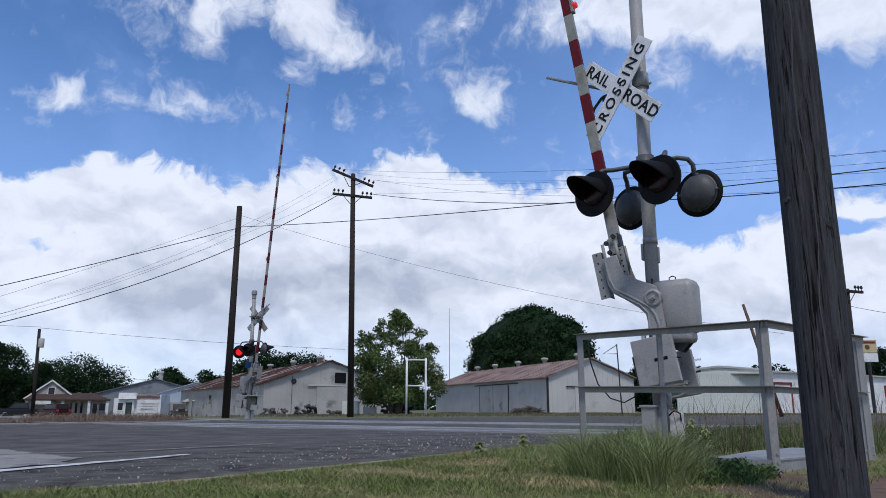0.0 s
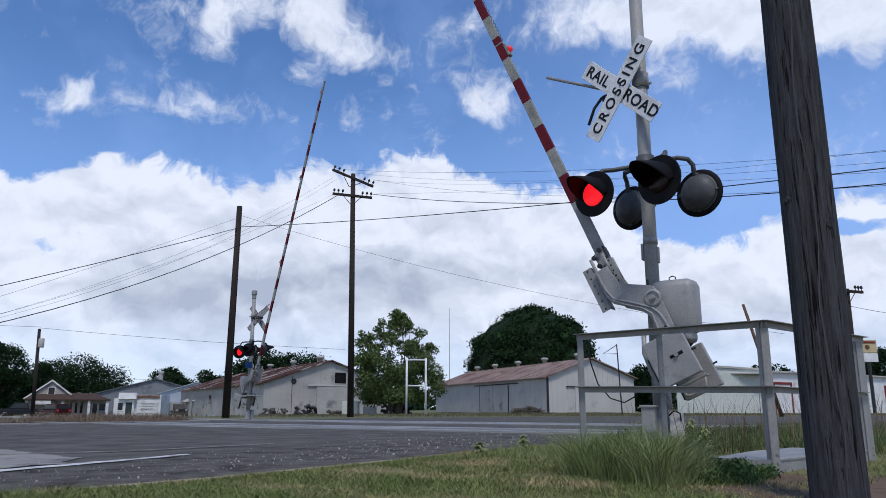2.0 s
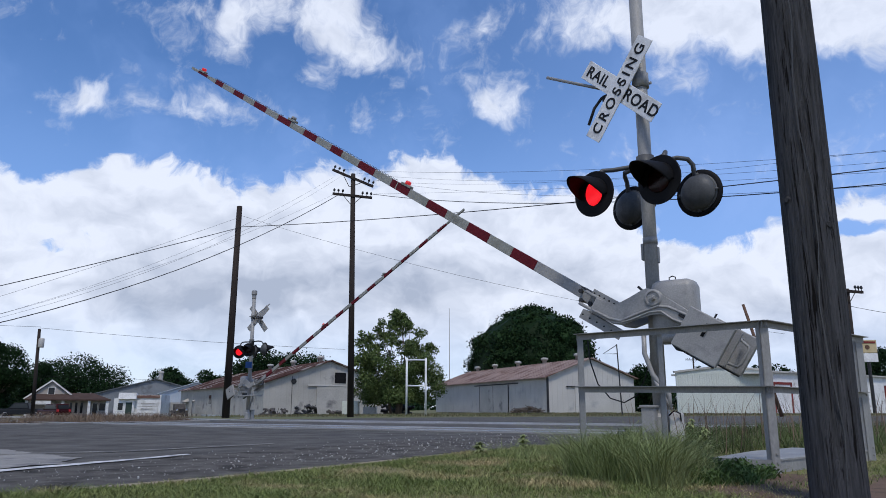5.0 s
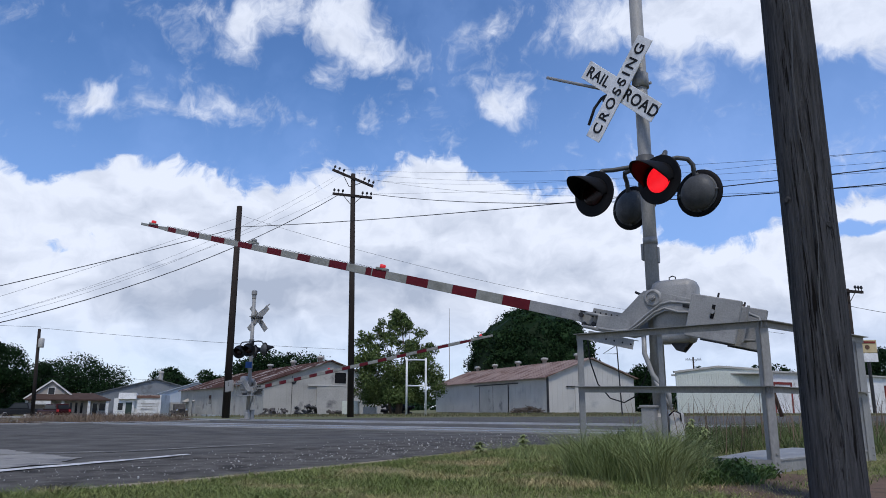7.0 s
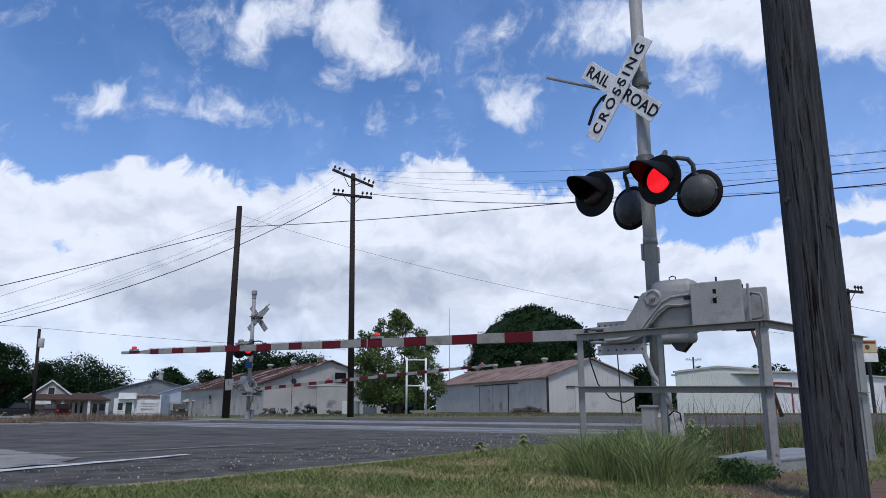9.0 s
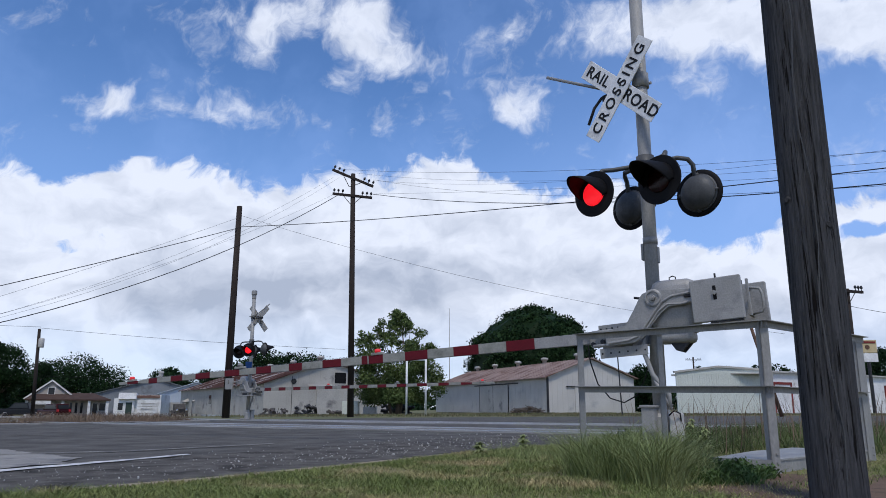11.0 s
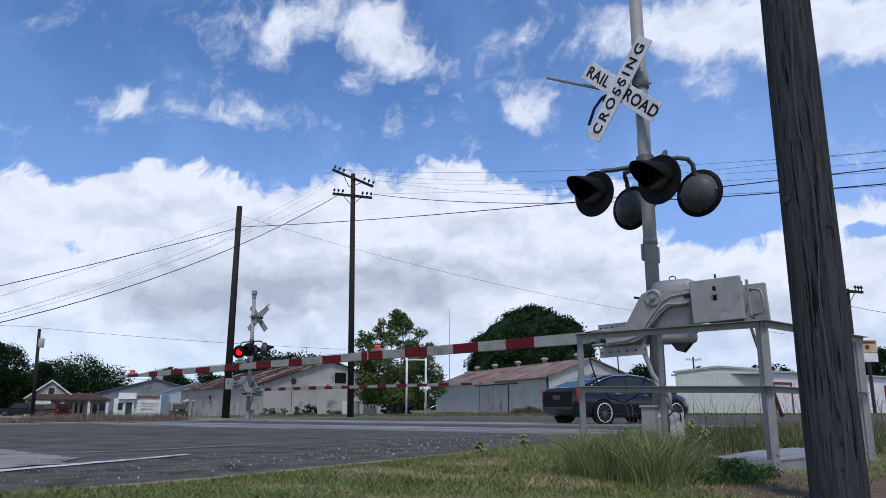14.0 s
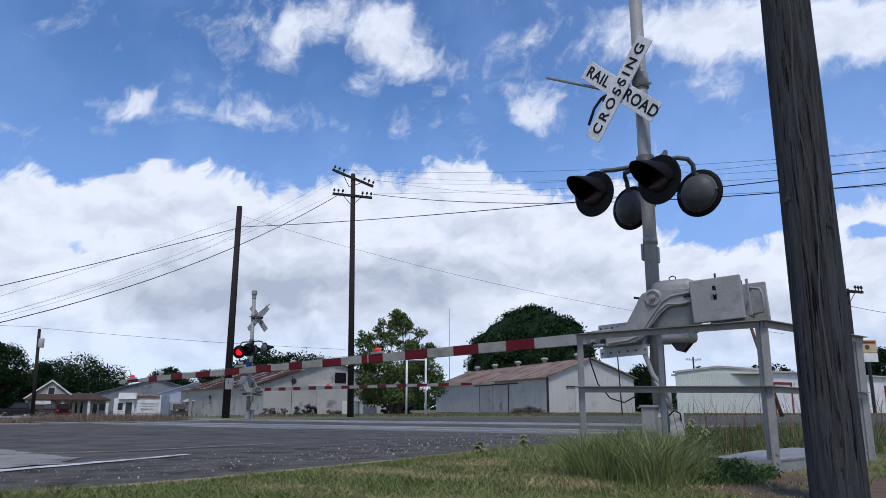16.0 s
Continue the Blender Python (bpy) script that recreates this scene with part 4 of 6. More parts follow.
# ---- railed steel platform beside the signal ----
def platform():
    top = empty("railed_platform", pose(0, 0, 0), "grey galvanised steel platform with angle-iron guard rails", "platform")
    posts = [(1.16, 6.2, 0.0), (1.70, 5.75, 0.0), (2.285, 5.2, 0.02), (3.63, 6.4, 0.0)]

    def angle_bar(p, q, w, name, label=""):
        p, q = Vector(p), Vector(q)
        d = q - p
        m = Matrix.Translation(p) @ d.to_track_quat("X", "Z").to_matrix().to_4x4()
        bm = box(B(), -0.03, d.length + 0.03, -w, 0.0, -0.005, 0.0, m)
        box(bm, -0.03, d.length + 0.03, -0.005, 0.0, -w, 0.0, m)
        part(name, bm, M_GALV, top, label)
    for k, (x, y, z) in enumerate(posts):
        w = (0.055, 0.045, 0.065, 0.15)[k]
        m = pose(x, y, z, 0, 0, (-40, -40, 2, 40)[k])
        bm = box(B(), -w / 2, w / 2, -0.004, 0.004, 0, 1.06, m)
        box(bm, -w / 2, -w / 2 + 0.008, -0.004, w * 0.9, 0, 1.06, m)
        for zz in (0.08, 0.14, 0.58):
            tube(bm, m @ Vector((w * 0.2, -0.012, zz)), m @ Vector((w * 0.2, 0.0, zz)), 0.008, seg=8)
        part("post", bm, M_GALV, top, "galvanised angle-iron post")
    for (a, b) in ((0, 1), (1, 2), (2, 3)):
        pa, pb = posts[a], posts[b]
        if (a, b) == (1, 2):
            angle_bar((posts[0][0], posts[0][1], 1.08), (pb[0], pb[1], 1.08), 0.05, "top_rail", "galvanised top rail")
            angle_bar((posts[0][0], posts[0][1], 0.645), (pb[0], pb[1], 0.62), 0.05, "mid_rail", "galvanised middle rail")
        elif (a, b) == (2, 3):
            angle_bar((pa[0], pa[1], 1.08), (pb[0] + 0.06, pb[1] + 0.05, 1.08), 0.05, "top_rail", "galvanised top rail")
            angle_bar((pa[0], pa[1], 0.62), (pb[0], pb[1], 0.60), 0.045, "mid_rail", "galvanised middle rail")
    bm = B()
    pts = [(1.92, 5.47), (2.25, 5.21), (3.62, 6.42), (3.2, 6.9), (2.6, 6.35)]
    vs = [bm.verts.new((x, y, 0.115)) for x, y in pts]
    f = bm.faces.new(vs)
    g = bmesh.ops.extrude_face_region(bm, geom=[f])
    bmesh.ops.translate(bm, vec=(0, 0, -0.09), verts=[e for e in g["geom"] if isinstance(e, bmesh.types.BMVert)])
    part("deck", bm, M_GALV, top, "grey steel deck")
    bm = box(B(), 0, 1.83, -0.006, 0.0, 0, 0.10, pose(2.25, 5.2, 0.02, 0, 0, 41.5))
    box(bm, 0, 1.83, -0.012, 0.0, 0.088, 0.10, pose(2.25, 5.2, 0.02, 0, 0, 41.5))
    part("kick_plate", bm, M_GALV, top)
    bm = box(B(), 0, 0.5, -0.006, 0.0, 0, 0.10, pose(1.87, 5.5, 0.02, 0, 0, -39))
    part("kick_plate", bm, M_GALV, top)
    bm = B()
    for (x, y) in ((2.4, 5.4), (3.3, 6.5), (2.6, 6.3)):
        box(bm, x - 0.05, x + 0.05, y - 0.05, y + 0.05, 0.0, 0.07)
    part("deck_feet", bm, M_GALV, top)


platform()


# ---- the thick wooden pole close by ----
def near_pole():
    bm = B()
    seg, rows = 44, 60
    rings = []
    for j in range(rows + 1):
        z = -0.3 + 7.3 * j / rows
        ring = []
        for k in range(seg):
            a = 2 * math.pi * k / seg
            n = noise.noise(Vector((math.cos(a) * 6, math.sin(a) * 6, z * 0.35))) * 0.006 + noise.noise(Vector((math.cos(a) * 1.5, math.sin(a) * 1.5, z * 1.3))) * 0.006
            crack = -0.016 if (k in (30, 31) and 0.2 < z < 5) or (k == 36 and z > 1.4) else 0.0
            r = 0.130 - 0.003 * z + n + crack
            ring.append(bm.verts.new((r * math.cos(a), r * math.sin(a), z)))
        rings.append(ring)
    for a, b in zip(rings, rings[1:]):
        for k in range(seg):
            bm.faces.new((a[k], a[(k + 1) % seg], b[(k + 1) % seg], b[k]))
    bm.faces.new(rings[-1])
    top = empty("wooden_pole", pose(1.868, 3.6, 0), "thick weathered dark wooden pole with cracks", "pole")
    part("shaft", bm, M_OLDWOOD, top, "", True)
    pts = [(-0.03 + 0.022 * math.sin(i * 1.7) - 0.004 * i, -0.128, 0.05 + 0.3 * i) for i in range(0, 10)]
    part("ground_wire", pipe(B(), pts, 0.0028, 5), M_HOUSING, top, "thin grey wire stapled to the pole")
    part("knots", lathe(lathe(B(), [(0.02, 0), (0.012, 0.012)], 10, pose(0.03, -0.118, 1.35, 90, 0, 0)), [(0.02, 0), (0.012, 0.012)], 10, pose(-0.118, -0.04, 1.5, 90, 0, -60)), M_OLDWOOD, top)


near_pole()


# ---- line poles and wires ----
def line_pole(x, y, h, r, label, lean=(0, 0), arms=(), material=M_FARWOOD):
    z0 = ground_z(x, y) - 0.2
    top = empty("utility_pole", pose(x, y, z0), label, "utility pole", "utility poles")
    part("shaft", tube(B(), (0, 0, 0), (lean[0], lean[1], h - z0), r, r * 0.72, 14), material, top, "", True)
    for z, half, ang, tilt in arms:
        m = pose(lean[0] * 0.97, lean[1] * 0.97 - 0.12, z - z0, 0, tilt, ang)
        bm = box(B(), -half, half, -0.06, 0.06, -0.07, 0.07, m, 0.008)
        part("crossarm", bm, material, top, "wooden crossarm")
        for s in (-0.93, -0.72, -0.5, 0.5, 0.72, 0.93):
            part("insulator", lathe(B(), [(0.02, 0), (0.02, 0.10), (0.065, 0.12), (0.07, 0.20), (0.03, 0.27)], 8, m @ pose(half * s, 0, 0.07)), M_IRON, top, "dark glass insulator", True)
        for s in (-0.45, 0.45):
            part("arm_brace", tube(B(), m @ Vector((half * s, 0, -0.05)), m @ Vector((0, 0, -0.6)), 0.02, seg=6), material, top)
    return top


line_pole(-11.05, 38, 11.1, 0.20, "tall bare dark wooden pole by the road", (0.06, 0))
line_pole(-5.2, 42, 14.25, 0.19, "tall dark wooden utility pole with two crossarms", (-0.22, 0), ((13.95, 1.32, 12, 20), (12.85, 1.18, 8, 4)))
lp = line_pole(-41.2, 75, 8.4, 0.2, "wooden utility pole with a grey transformer", (-0.3, 0))
part("transformer", lathe(B(), [(0.26, 0), (0.28, 0.05), (0.28, 0.85), (0.2, 0.95)], 16, pose(0.12, -0.12, 7.2)), M_TIN, lp, "grey transformer can", True)
line_pole(18.2, 40, 6.1, 0.11, "leaning rusty brown pole", (-1.5, 0.3), (), M_RUSTPOLE)
line_pole(51, 150, 10.6, 0.2, "far wooden utility pole", (0, 0), ((10.0, 1.6, 0, 0),))
line_pole(21.2, 38, 6.6, 0.14, "utility pole hidden behind the near pole", (0.1, 0), ((6.45, 1.0, 20, 0),))


def wires():
    # from, to, sag, radius
    rows = [((-18.6, 26, 4.16), (-10.9, 38, 9.93), 0.07, 0.017), ((-18.6, 26, 2.82), (-6.2, 42, 12.98), 0.96, 0.019), ((-18.6, 26, 3.53), (-10.8, 38, 10.56), 0.10, 0.006),
            ((-18.6, 26, 3.01), (-6.6, 42, 14.04), 0.88, 0.005), ((-18.6, 26, 3.01), (-6.4, 42, 13.05), 0.6, 0.005), ((-18.6, 26, 2.95), (-6.0, 42, 14.2), 1.1, 0.005),
            ((-4.2, 42, 12.98), (13.6, 18, 6.33), 0.65, 0.017), ((-10.9, 38, 9.96), (13.6, 18, 6.80), 0.27, 0.017), ((-5.9, 42, 14.53), (13.6, 18, 7.16), 0.42, 0.006),
            ((-4.2, 42, 13.84), (13.6, 18, 7.31), 0.63, 0.005), ((-4.2, 42, 13.89), (13.6, 18, 6.23), 0.72, 0.006), ((-6.2, 42, 12.98), (13.6, 18, 6.57), 0.17, 0.005),
            ((-5.2, 42, 14.3), (13.6, 18, 6.9), 0.6, 0.005), ((-10.8, 38, 10.57), (16.4, 35, 3.93), 0.66, 0.007),
            ((-60, 75, 9.6), (-41.4, 75, 8.6), 0.1, 0.016), ((-41.4, 75, 8.5), (-10, 75, 6.3), 0.2, 0.016), ((19, 38, 6.3), (30, 40, 5.2), 0.4, 0.012),
            ((-70, 110, 5.6), (-20, 120, 4.9), 0.5, 0.018)]
    for p, q, sag, r in rows:
        p, q = Vector(p), Vector(q)
        pts = [p.lerp(q, i / 14) + Vector((0, 0, -4 * sag * (i / 14) * (1 - i / 14))) for i in range(15)]
        bm = pipe(B(), pts, r, 5)
        tagged(part("overhead_wire", bm, M_WIRE), "thin black overhead wire strung between poles", "wire", "overhead wires")


wires()


# ---- buildings ----
def wall_panel(bm, p, q, z0, z1, thick=0.12):
    """An upright slab from p to q."""
    p, q = Vector((*p, 0)), Vector((*q, 0))
    d = q - p
    m = Matrix.Translation(p) @ pose(0, 0, 0, 0, 0, math.degrees(math.atan2(d.y, d.x)))
    return box(bm, 0, d.length, 0, thick, z0, z1, m)


def barn(name, corner, ang, width, length, eave, ridge, z0, wall, roof, label, vents=(), rib=0.6, overhang=0.35):
    """A gabled tin shed: its gable front runs from the corner along local x, its length along local y."""
    top = empty(name, pose(corner[0], corner[1], z0, 0, 0, ang), label, "warehouse", "old warehouses")
    bm = B()
    plate(bm, [(0, 0), (width, 0), (width, eave), (width / 2, ridge), (0, eave)], 0, 0.15)
    part("gable_wall", bm, wall, top)
    bm = B()
    plate(bm, [(0, 0), (width, 0), (width, eave), (width / 2, ridge), (0, eave)], length - 0.15, length)
    part("gable_wall", bm, wall, top)
    part("side_wall", box(B(), 0, 0.15, 0.152, length - 0.152, 0, eave), wall, top)
    part("side_wall", box(B(), width - 0.15, width, 0.152, length - 0.152, 0, eave), wall, top)
    # sheet ribs on the seen walls
    bm = B()
    n = int(width / rib)
    for i in range(1, n):
        x = i * rib
        h = eave + (ridge - eave) * (1 - abs(x - width / 2) / (width / 2))
        box(bm, x - 0.015, x + 0.015, -0.022, -0.002, 0.02, h - 0.12)
    part("gable_ribs", bm, wall, top)
    bm = B()
    for i in range(1, int(length / rib)):
        box(bm, -0.022, -0.002, i * rib - 0.015, i * rib + 0.015, 0.02, eave - 0.1)
    part("side_ribs", bm, wall, top)
    o = overhang
    sl = (ridge - eave) / (width / 2)
    for s in (0, 1):
        bm = B()
        xo, xm = (-o, width / 2) if s == 0 else (width + o, width / 2)
        ze = eave - sl * o + 0.05
        pr = [(xo, ze), (xm, ridge + 0.05), (xm, ridge + 0.13), (xo, ze + 0.08)]
        plate(bm, pr, -o, length + o)
        part("roof", bm, roof, top, "corrugated roof slope")
        bm = B()
        k = int((length + 2 * o) / 0.8)
        for i in range(k + 1):
            y = -o + 0.02 + i * (length + 2 * o - 0.06) / k
            pr = [(xo, ze + 0.082), (xm, ridge + 0.132), (xm, ridge + 0.165), (xo, ze + 0.115)]
            plate(bm, pr, y - 0.03, y + 0.03)
        part("roof_seams", bm, roof, top)
    for y in vents:
        bm = lathe(B(), [(0.24, -0.25), (0.24, 0.34), (0.42, 0.36), (0.42, 0.54), (0.40, 0.60), (0.22, 0.66)], 14, pose(width / 2, y, ridge + 0.1))
        part("roof_vent", bm, M_TIN, top, "round tin roof vent", True)
    return top


def opening(top, x0, x1, z0, z1, y, material, frame_mat=None, name="window"):
    """A framed opening on a front that faces local -y."""
    w = part(name, box(B(), x0, x1, y - 0.03, y + 0.02, z0, z1), material, top)
    if frame_mat:
        bm = B()
        t = 0.1
        box(bm, x0 - t, x1 + t, y - 0.07, y - 0.031, z1, z1 + t)
        box(bm, x0 - t, x0, y - 0.07, y - 0.031, z0, z1)
        box(bm, x1, x1 + t, y - 0.07, y - 0.031, z0, z1)
        if name == "window":
            box(bm, x0 - t, x1 + t, y - 0.09, y - 0.031, z0 - t, z0)
        part("frame", bm, frame_mat, w)
    return w


b1 = barn("warehouse", (-18.1, 75), 30.5, 14.2, 41, 3.25, 5.65, -0.35, M_TIN, M_RUSTROOF, "grey tin warehouse with a rusty gabled roof", (3, 12, 21, 30))
# a flat black sheet paints the dark inside of an open hole
opening(b1, 7.6, 8.9, 3.35, 4.5, 0, M_BLACK, M_TIN)
part("sliding_door", box(B(), 5.6, 12.4, -0.12, -0.03, 0.05, 3.0), M_TIN, b1, "wide grey sliding door")
part("door_track", box(B(), 4.6, 13.2, -0.16, -0.02, 3.04, 3.2), M_TINWHITE, b1)
part("round_vent", lathe(B(), [(0.28, 0), (0.28, 0.06)], 14, pose(3.1, -0.01, 3.5, 90, 0, 0)), M_IRON, b1)
bm = B()
box(bm, 2.9, 2.95, -0.03, -0.022, 0, 4)
part("wall_seam", bm, M_IRON, b1)
w = part("side_window", box(B(), -0.03, 0.02, 14, 15.2, 1.3, 2.4), M_DARKWIN, b1)
w = part("side_window", box(B(), -0.03, 0.02, 22, 23.2, 1.3, 2.4), M_DARKWIN, b1)
part("side_door", box(B(), -0.05, 0.02, 3, 6.5, 0.1, 2.8), M_TIN, b1)

b2 = barn("warehouse", (10.5, 75), 20.4, 10.4, 33, 3.6, 5.55, -0.1, M_TINWHITE, M_RUSTROOF2, "pale grey tin warehouse with a streaked rusty roof", (2.5, 10, 17, 24, 30))
part("gable_door", box(B(), 3.2, 7.2, -0.1, -0.03, 0.05, 2.6), M_TINWHITE, b2, "pale sliding door")
part("door_track", box(B(), 2.2, 7.8, -0.13, -0.02, 2.65, 2.75), M_IRON, b2)
part("side_door", box(B(), -0.1, -0.03, 9, 13, 0.05, 3.1), M_TIN, b2, "grey sliding side door")
part("side_door", box(B(), -0.09, -0.03, 13.1, 17, 0.05, 3.1), M_TIN, b2)
part("corner_post", box(B(), -0.05, 0.2, -0.04, 0.0, 0, 3.6), M_IRON, b2)
for y in (8.95, 13.05, 17.02):
    part("door_edge", box(B(), -0.115, -0.03, y - 0.03, y + 0.03, 0.05, 3.1), M_IRON, b2)
part("door_track", box(B(), -0.16, -0.02, 6.5, 18.5, 3.14, 3.26), M_IRON, b2, "dark sliding door track")


def metal_building():
    top = empty("metal_building", pose(18.9, 60, -0.05), "low cream metal building with garage doors", "building")
    w = 6.95
    bm = B()
    plate(bm, [(0, 0), (w, 0), (w, 3.5), (3.45, 3.72), (0, 3.3)], 0, 0.15)
    part("front_wall", bm, M_CREAMTIN, top)
    bm = B()
    for i in range(1, 36):
        x = i * w / 36
        box(bm, x - 0.02, x + 0.02, -0.03, -0.002, 0.05, 3.25)
    part("siding_ribs", bm, M_CREAMTIN, top)
    bm = B()
    plate(bm, [(-0.15, 3.28), (3.45, 3.72), (w + 0.1, 3.5), (w + 0.1, 3.64), (3.45, 3.88), (-0.15, 3.44)], -0.12, 0.2)
    part("eave_trim", bm, M_TIN, top)
    part("side_wall", box(B(), 0, 0.15, 0.2, 16, 0, 3.28, pose(0, 0, 0, 0, 0, -24)), M_CREAMTIN, top)
    ang = 34
    m = pose(w, 0.0, 0, 0, 0, ang)
    wing = part("wing_wall", box(B(), 0.05, 42, 0.0, 0.15, 0, 3.35, m), M_WHITE, top, "white wing wall")
    part("wing_roof", box(B(), 0, 42.2, -0.25, 9, 3.352, 3.5, m), M_TIN, top)
    part("main_roof", box(B(), 0.1, w - 0.3, 1.8, 14, 3.18, 3.28, pose(0, 0, 0, 0, 0, -24)), M_TIN, top)
    for x in (1.6, 5.6, 11.5, 20.0, 27.0, 34.0):
        d = part("garage_door", box(B(), x, x + 2.3, -0.06, -0.01, 0.05, 2.4, m), M_WHITE, top, "white door in a dark red frame")
        bm = box(B(), x - 0.2, x, -0.1, -0.005, 0, 2.6, m)
        box(bm, x + 2.3, x + 2.5, -0.1, -0.005, 0, 2.6, m)
        box(bm, x - 0.2, x + 2.5, -0.1, -0.005, 2.4, 2.6, m)
        part("frame", bm, M_REDTRIM, d)
    part("roof_box", box(B(), 4.6, 6.4, 3, 5, 3.3, 3.95), M_TIN, top)


metal_building()


def house():
    z0 = -0.9
    top = empty("house", pose(-66.2, 119, z0, 0, 0, 24), "beige single-storey house with a brown shingle porch roof", "house")
    part("wall", box(B(), 0, 11.4, 0, 8, 0, 2.9), M_HOUSEWALL, top)
    bm = B()
    vs = [bm.verts.new(p) for p in ((-0.5, -2.3, 2.68), (12.0, -2.3, 2.68), (9.3, 1.6, 3.75), (0.6, 1.6, 3.75), (-0.5, 8.5, 2.68), (12.0, 8.5, 2.68))]
    for f in ((0, 1, 2, 3), (3, 2, 5, 4), (0, 3, 4), (1, 5, 2), (0, 4, 5, 1)):
        bm.faces.new([vs[i] for i in f])
    part("porch_roof", bm, M_SHINGLE, top, "brown shingled hip roof")
    part("porch_fascia", box(B(), -0.5, 12.0, -2.36, -2.302, 2.50, 2.70), M_SHINGLE, top, "dark eave board")
    bm = B()
    plate(bm, [(-0.2, 2.9), (6.2, 2.9), (3.0, 5.55)], 0.9, 1.1)
    part("gable", bm, M_HOUSEWALL, top)
    for s in (-1, 1):
        bm = B()
        plate(bm, [(3.0 + 3.7 * s, 2.75), (3.0, 5.65), (3.0, 5.85), (3.0 + 3.9 * s, 2.85)], 0.7, 9)
        part("gable_roof", bm, M_SHINGLE, top)
        bm = B()
        plate(bm, [(3.0 + 3.7 * s, 2.72), (3.0, 5.60), (3.0, 5.88), (3.0 + 3.95 * s, 2.84)], 0.58, 0.698)
        part("gable_trim", bm, M_WHITE, top, "white gable board")
    opening(top, 2.55, 3.45, 3.55, 4.6, 0.9, M_DARKWIN, M_WHITE)
    for x in (-0.1, 5.0, 8.8, 11.5):
        part("porch_post", box(B(), x - 0.2, x + 0.2, -2.15, -1.75, 0, 2.65), M_WHITE, top)
    for x in (5.9, 6.7, 7.5):
        opening(top, x, x + 0.35, 0.5, 2.2, 0, M_DARKWIN)
    opening(top, 9.3, 10.0, 0.1, 2.1, 0, M_DARKWIN, M_WHITE, "door")
    opening(top, 10.3, 11.2, 0.9, 2.1, 0, M_DARKWIN, M_WHITE)
    part("porch_sign", box(B(), 0.9, 3.3, -2.45, -2.365, 1.9, 2.45), M_WHITE, top)
    part("porch_slab", box(B(), -0.3, 11.7, -2.4, -0.002, -0.3, 0.1), M_CONCRETE, top)


house()


def shop():
    top = empty("small_shop", pose(-48.6, 110, -0.85, 0, 0, 8), "small white shop with a wide garage door", "shop")
    part("wall", box(B(), 0, 2.9, 0, 6, 0, 2.7), M_WHITE, top)
    part("garage", box(B(), 2.902, 6.6, 0.3, 6, 0, 3.2), M_WHITE, top)
    part("awning", box(B(), 0.7, 3.2, -0.9, -0.02, 2.35, 3.3, pose(0, 0, 0.1, -10, 0, 0)), M_WHITE, top, "white slanted awning")
    opening(top, 0.6, 1.3, 1.0, 2.0, 0, M_DARKWIN, M_WHITE)
    opening(top, 1.7, 2.6, 0.05, 2.1, 0, M_GREENDOOR, M_WHITE, "door")
    g = part("garage_door", box(B(), 3.3, 6.2, 0.2, 0.298, 0, 2.5), M_WHITE, top, "white garage door")
    bm = B()
    for i in range(1, 5):
        box(bm, 3.3, 6.2, 0.17, 0.198, i * 0.5 - 0.02, i * 0.5 + 0.02)
    part("door_ribs", bm, M_TIN, g)
    bm = B()
    for z, a, b in ((1.9, 3.8, 5.7), (1.55, 4.0, 5.4), (1.15, 3.8, 5.6)):
        box(bm, a, b, 0.165, 0.196, z - 0.07, z + 0.07)
    part("faded_lettering", bm, M_TIN, g)
    part("fascia", box(B(), 3.1, 6.4, 0.1, 0.296, 2.75, 3.15), M_RUSTROOF2, top)


shop()
b3 = barn("warehouse", (-65.2, 139), 25, 21, 16, 4.0, 6.85, -1.0, M_BLUETIN, M_BLUETIN, "long blue-grey tin shed behind the shop", ())
part("chimney", lathe(B(), [(0.45, -0.6), (0.45, 1.5), (0.6, 1.55), (0.5, 1.9)], 12, pose(11.6, 3, 6.7)), M_TIN, b3)
b4 = barn("warehouse", (-45.0, 118), 20, 11, 12, 3.6, 5.35, -0.95, M_BLUEROOF, M_BLUEROOF, "pale blue tin shed with a low lean-to", ())
part("lean_to", box(B(), 0.1, 6.5, -1.2, -0.03, 0, 2.25), M_TIN, b4, "low grey tin lean-to")
opening(b4, 0.5, 1.4, 0.1, 2.0, -1.2, M_WHITE, M_REDTRIM, "door")


# ---- trees ----
def leaves(name, centres, radii, count, size, material, parent, seed, shell=0.55):
    """Many small leaf sprays scattered over a set of clumps."""
    rng = np.random.default_rng(seed)
    c, r = np.array(centres, float), np.array(radii, float)
    w = r.prod(axis=1) ** (2 / 3)
    idx = rng.choice(len(c), count, p=w / w.sum())
    d = rng.normal(size=(count, 3))
    d /= np.linalg.norm(d, axis=1)[:, None]
    rad = (shell + (1 - shell) * rng.random(count)) * (1 + 0.12 * rng.normal(size=count))
    p = c[idx] + d * r[idx] * rad[:, None]
    u = rng.normal(size=(count, 3))
    u /= np.linalg.norm(u, axis=1)[:, None]
    n = d + 0.8 * rng.normal(size=(count, 3))
    v = np.cross(n, u)
    v /= np.linalg.norm(v, axis=1)[:, None] + 1e-9
    s = size * (0.6 + 0.8 * rng.random(count))[:, None]
    verts = np.empty((count, 4, 3))
    verts[:, 0], verts[:, 1], verts[:, 2], verts[:, 3] = p - u * s, p + v * s * 0.55, p + u * s, p - v * s * 0.55
    faces = np.arange(count * 4).reshape(count, 4)
    return sheet(name, verts.reshape(-1, 3), faces, material, parent)


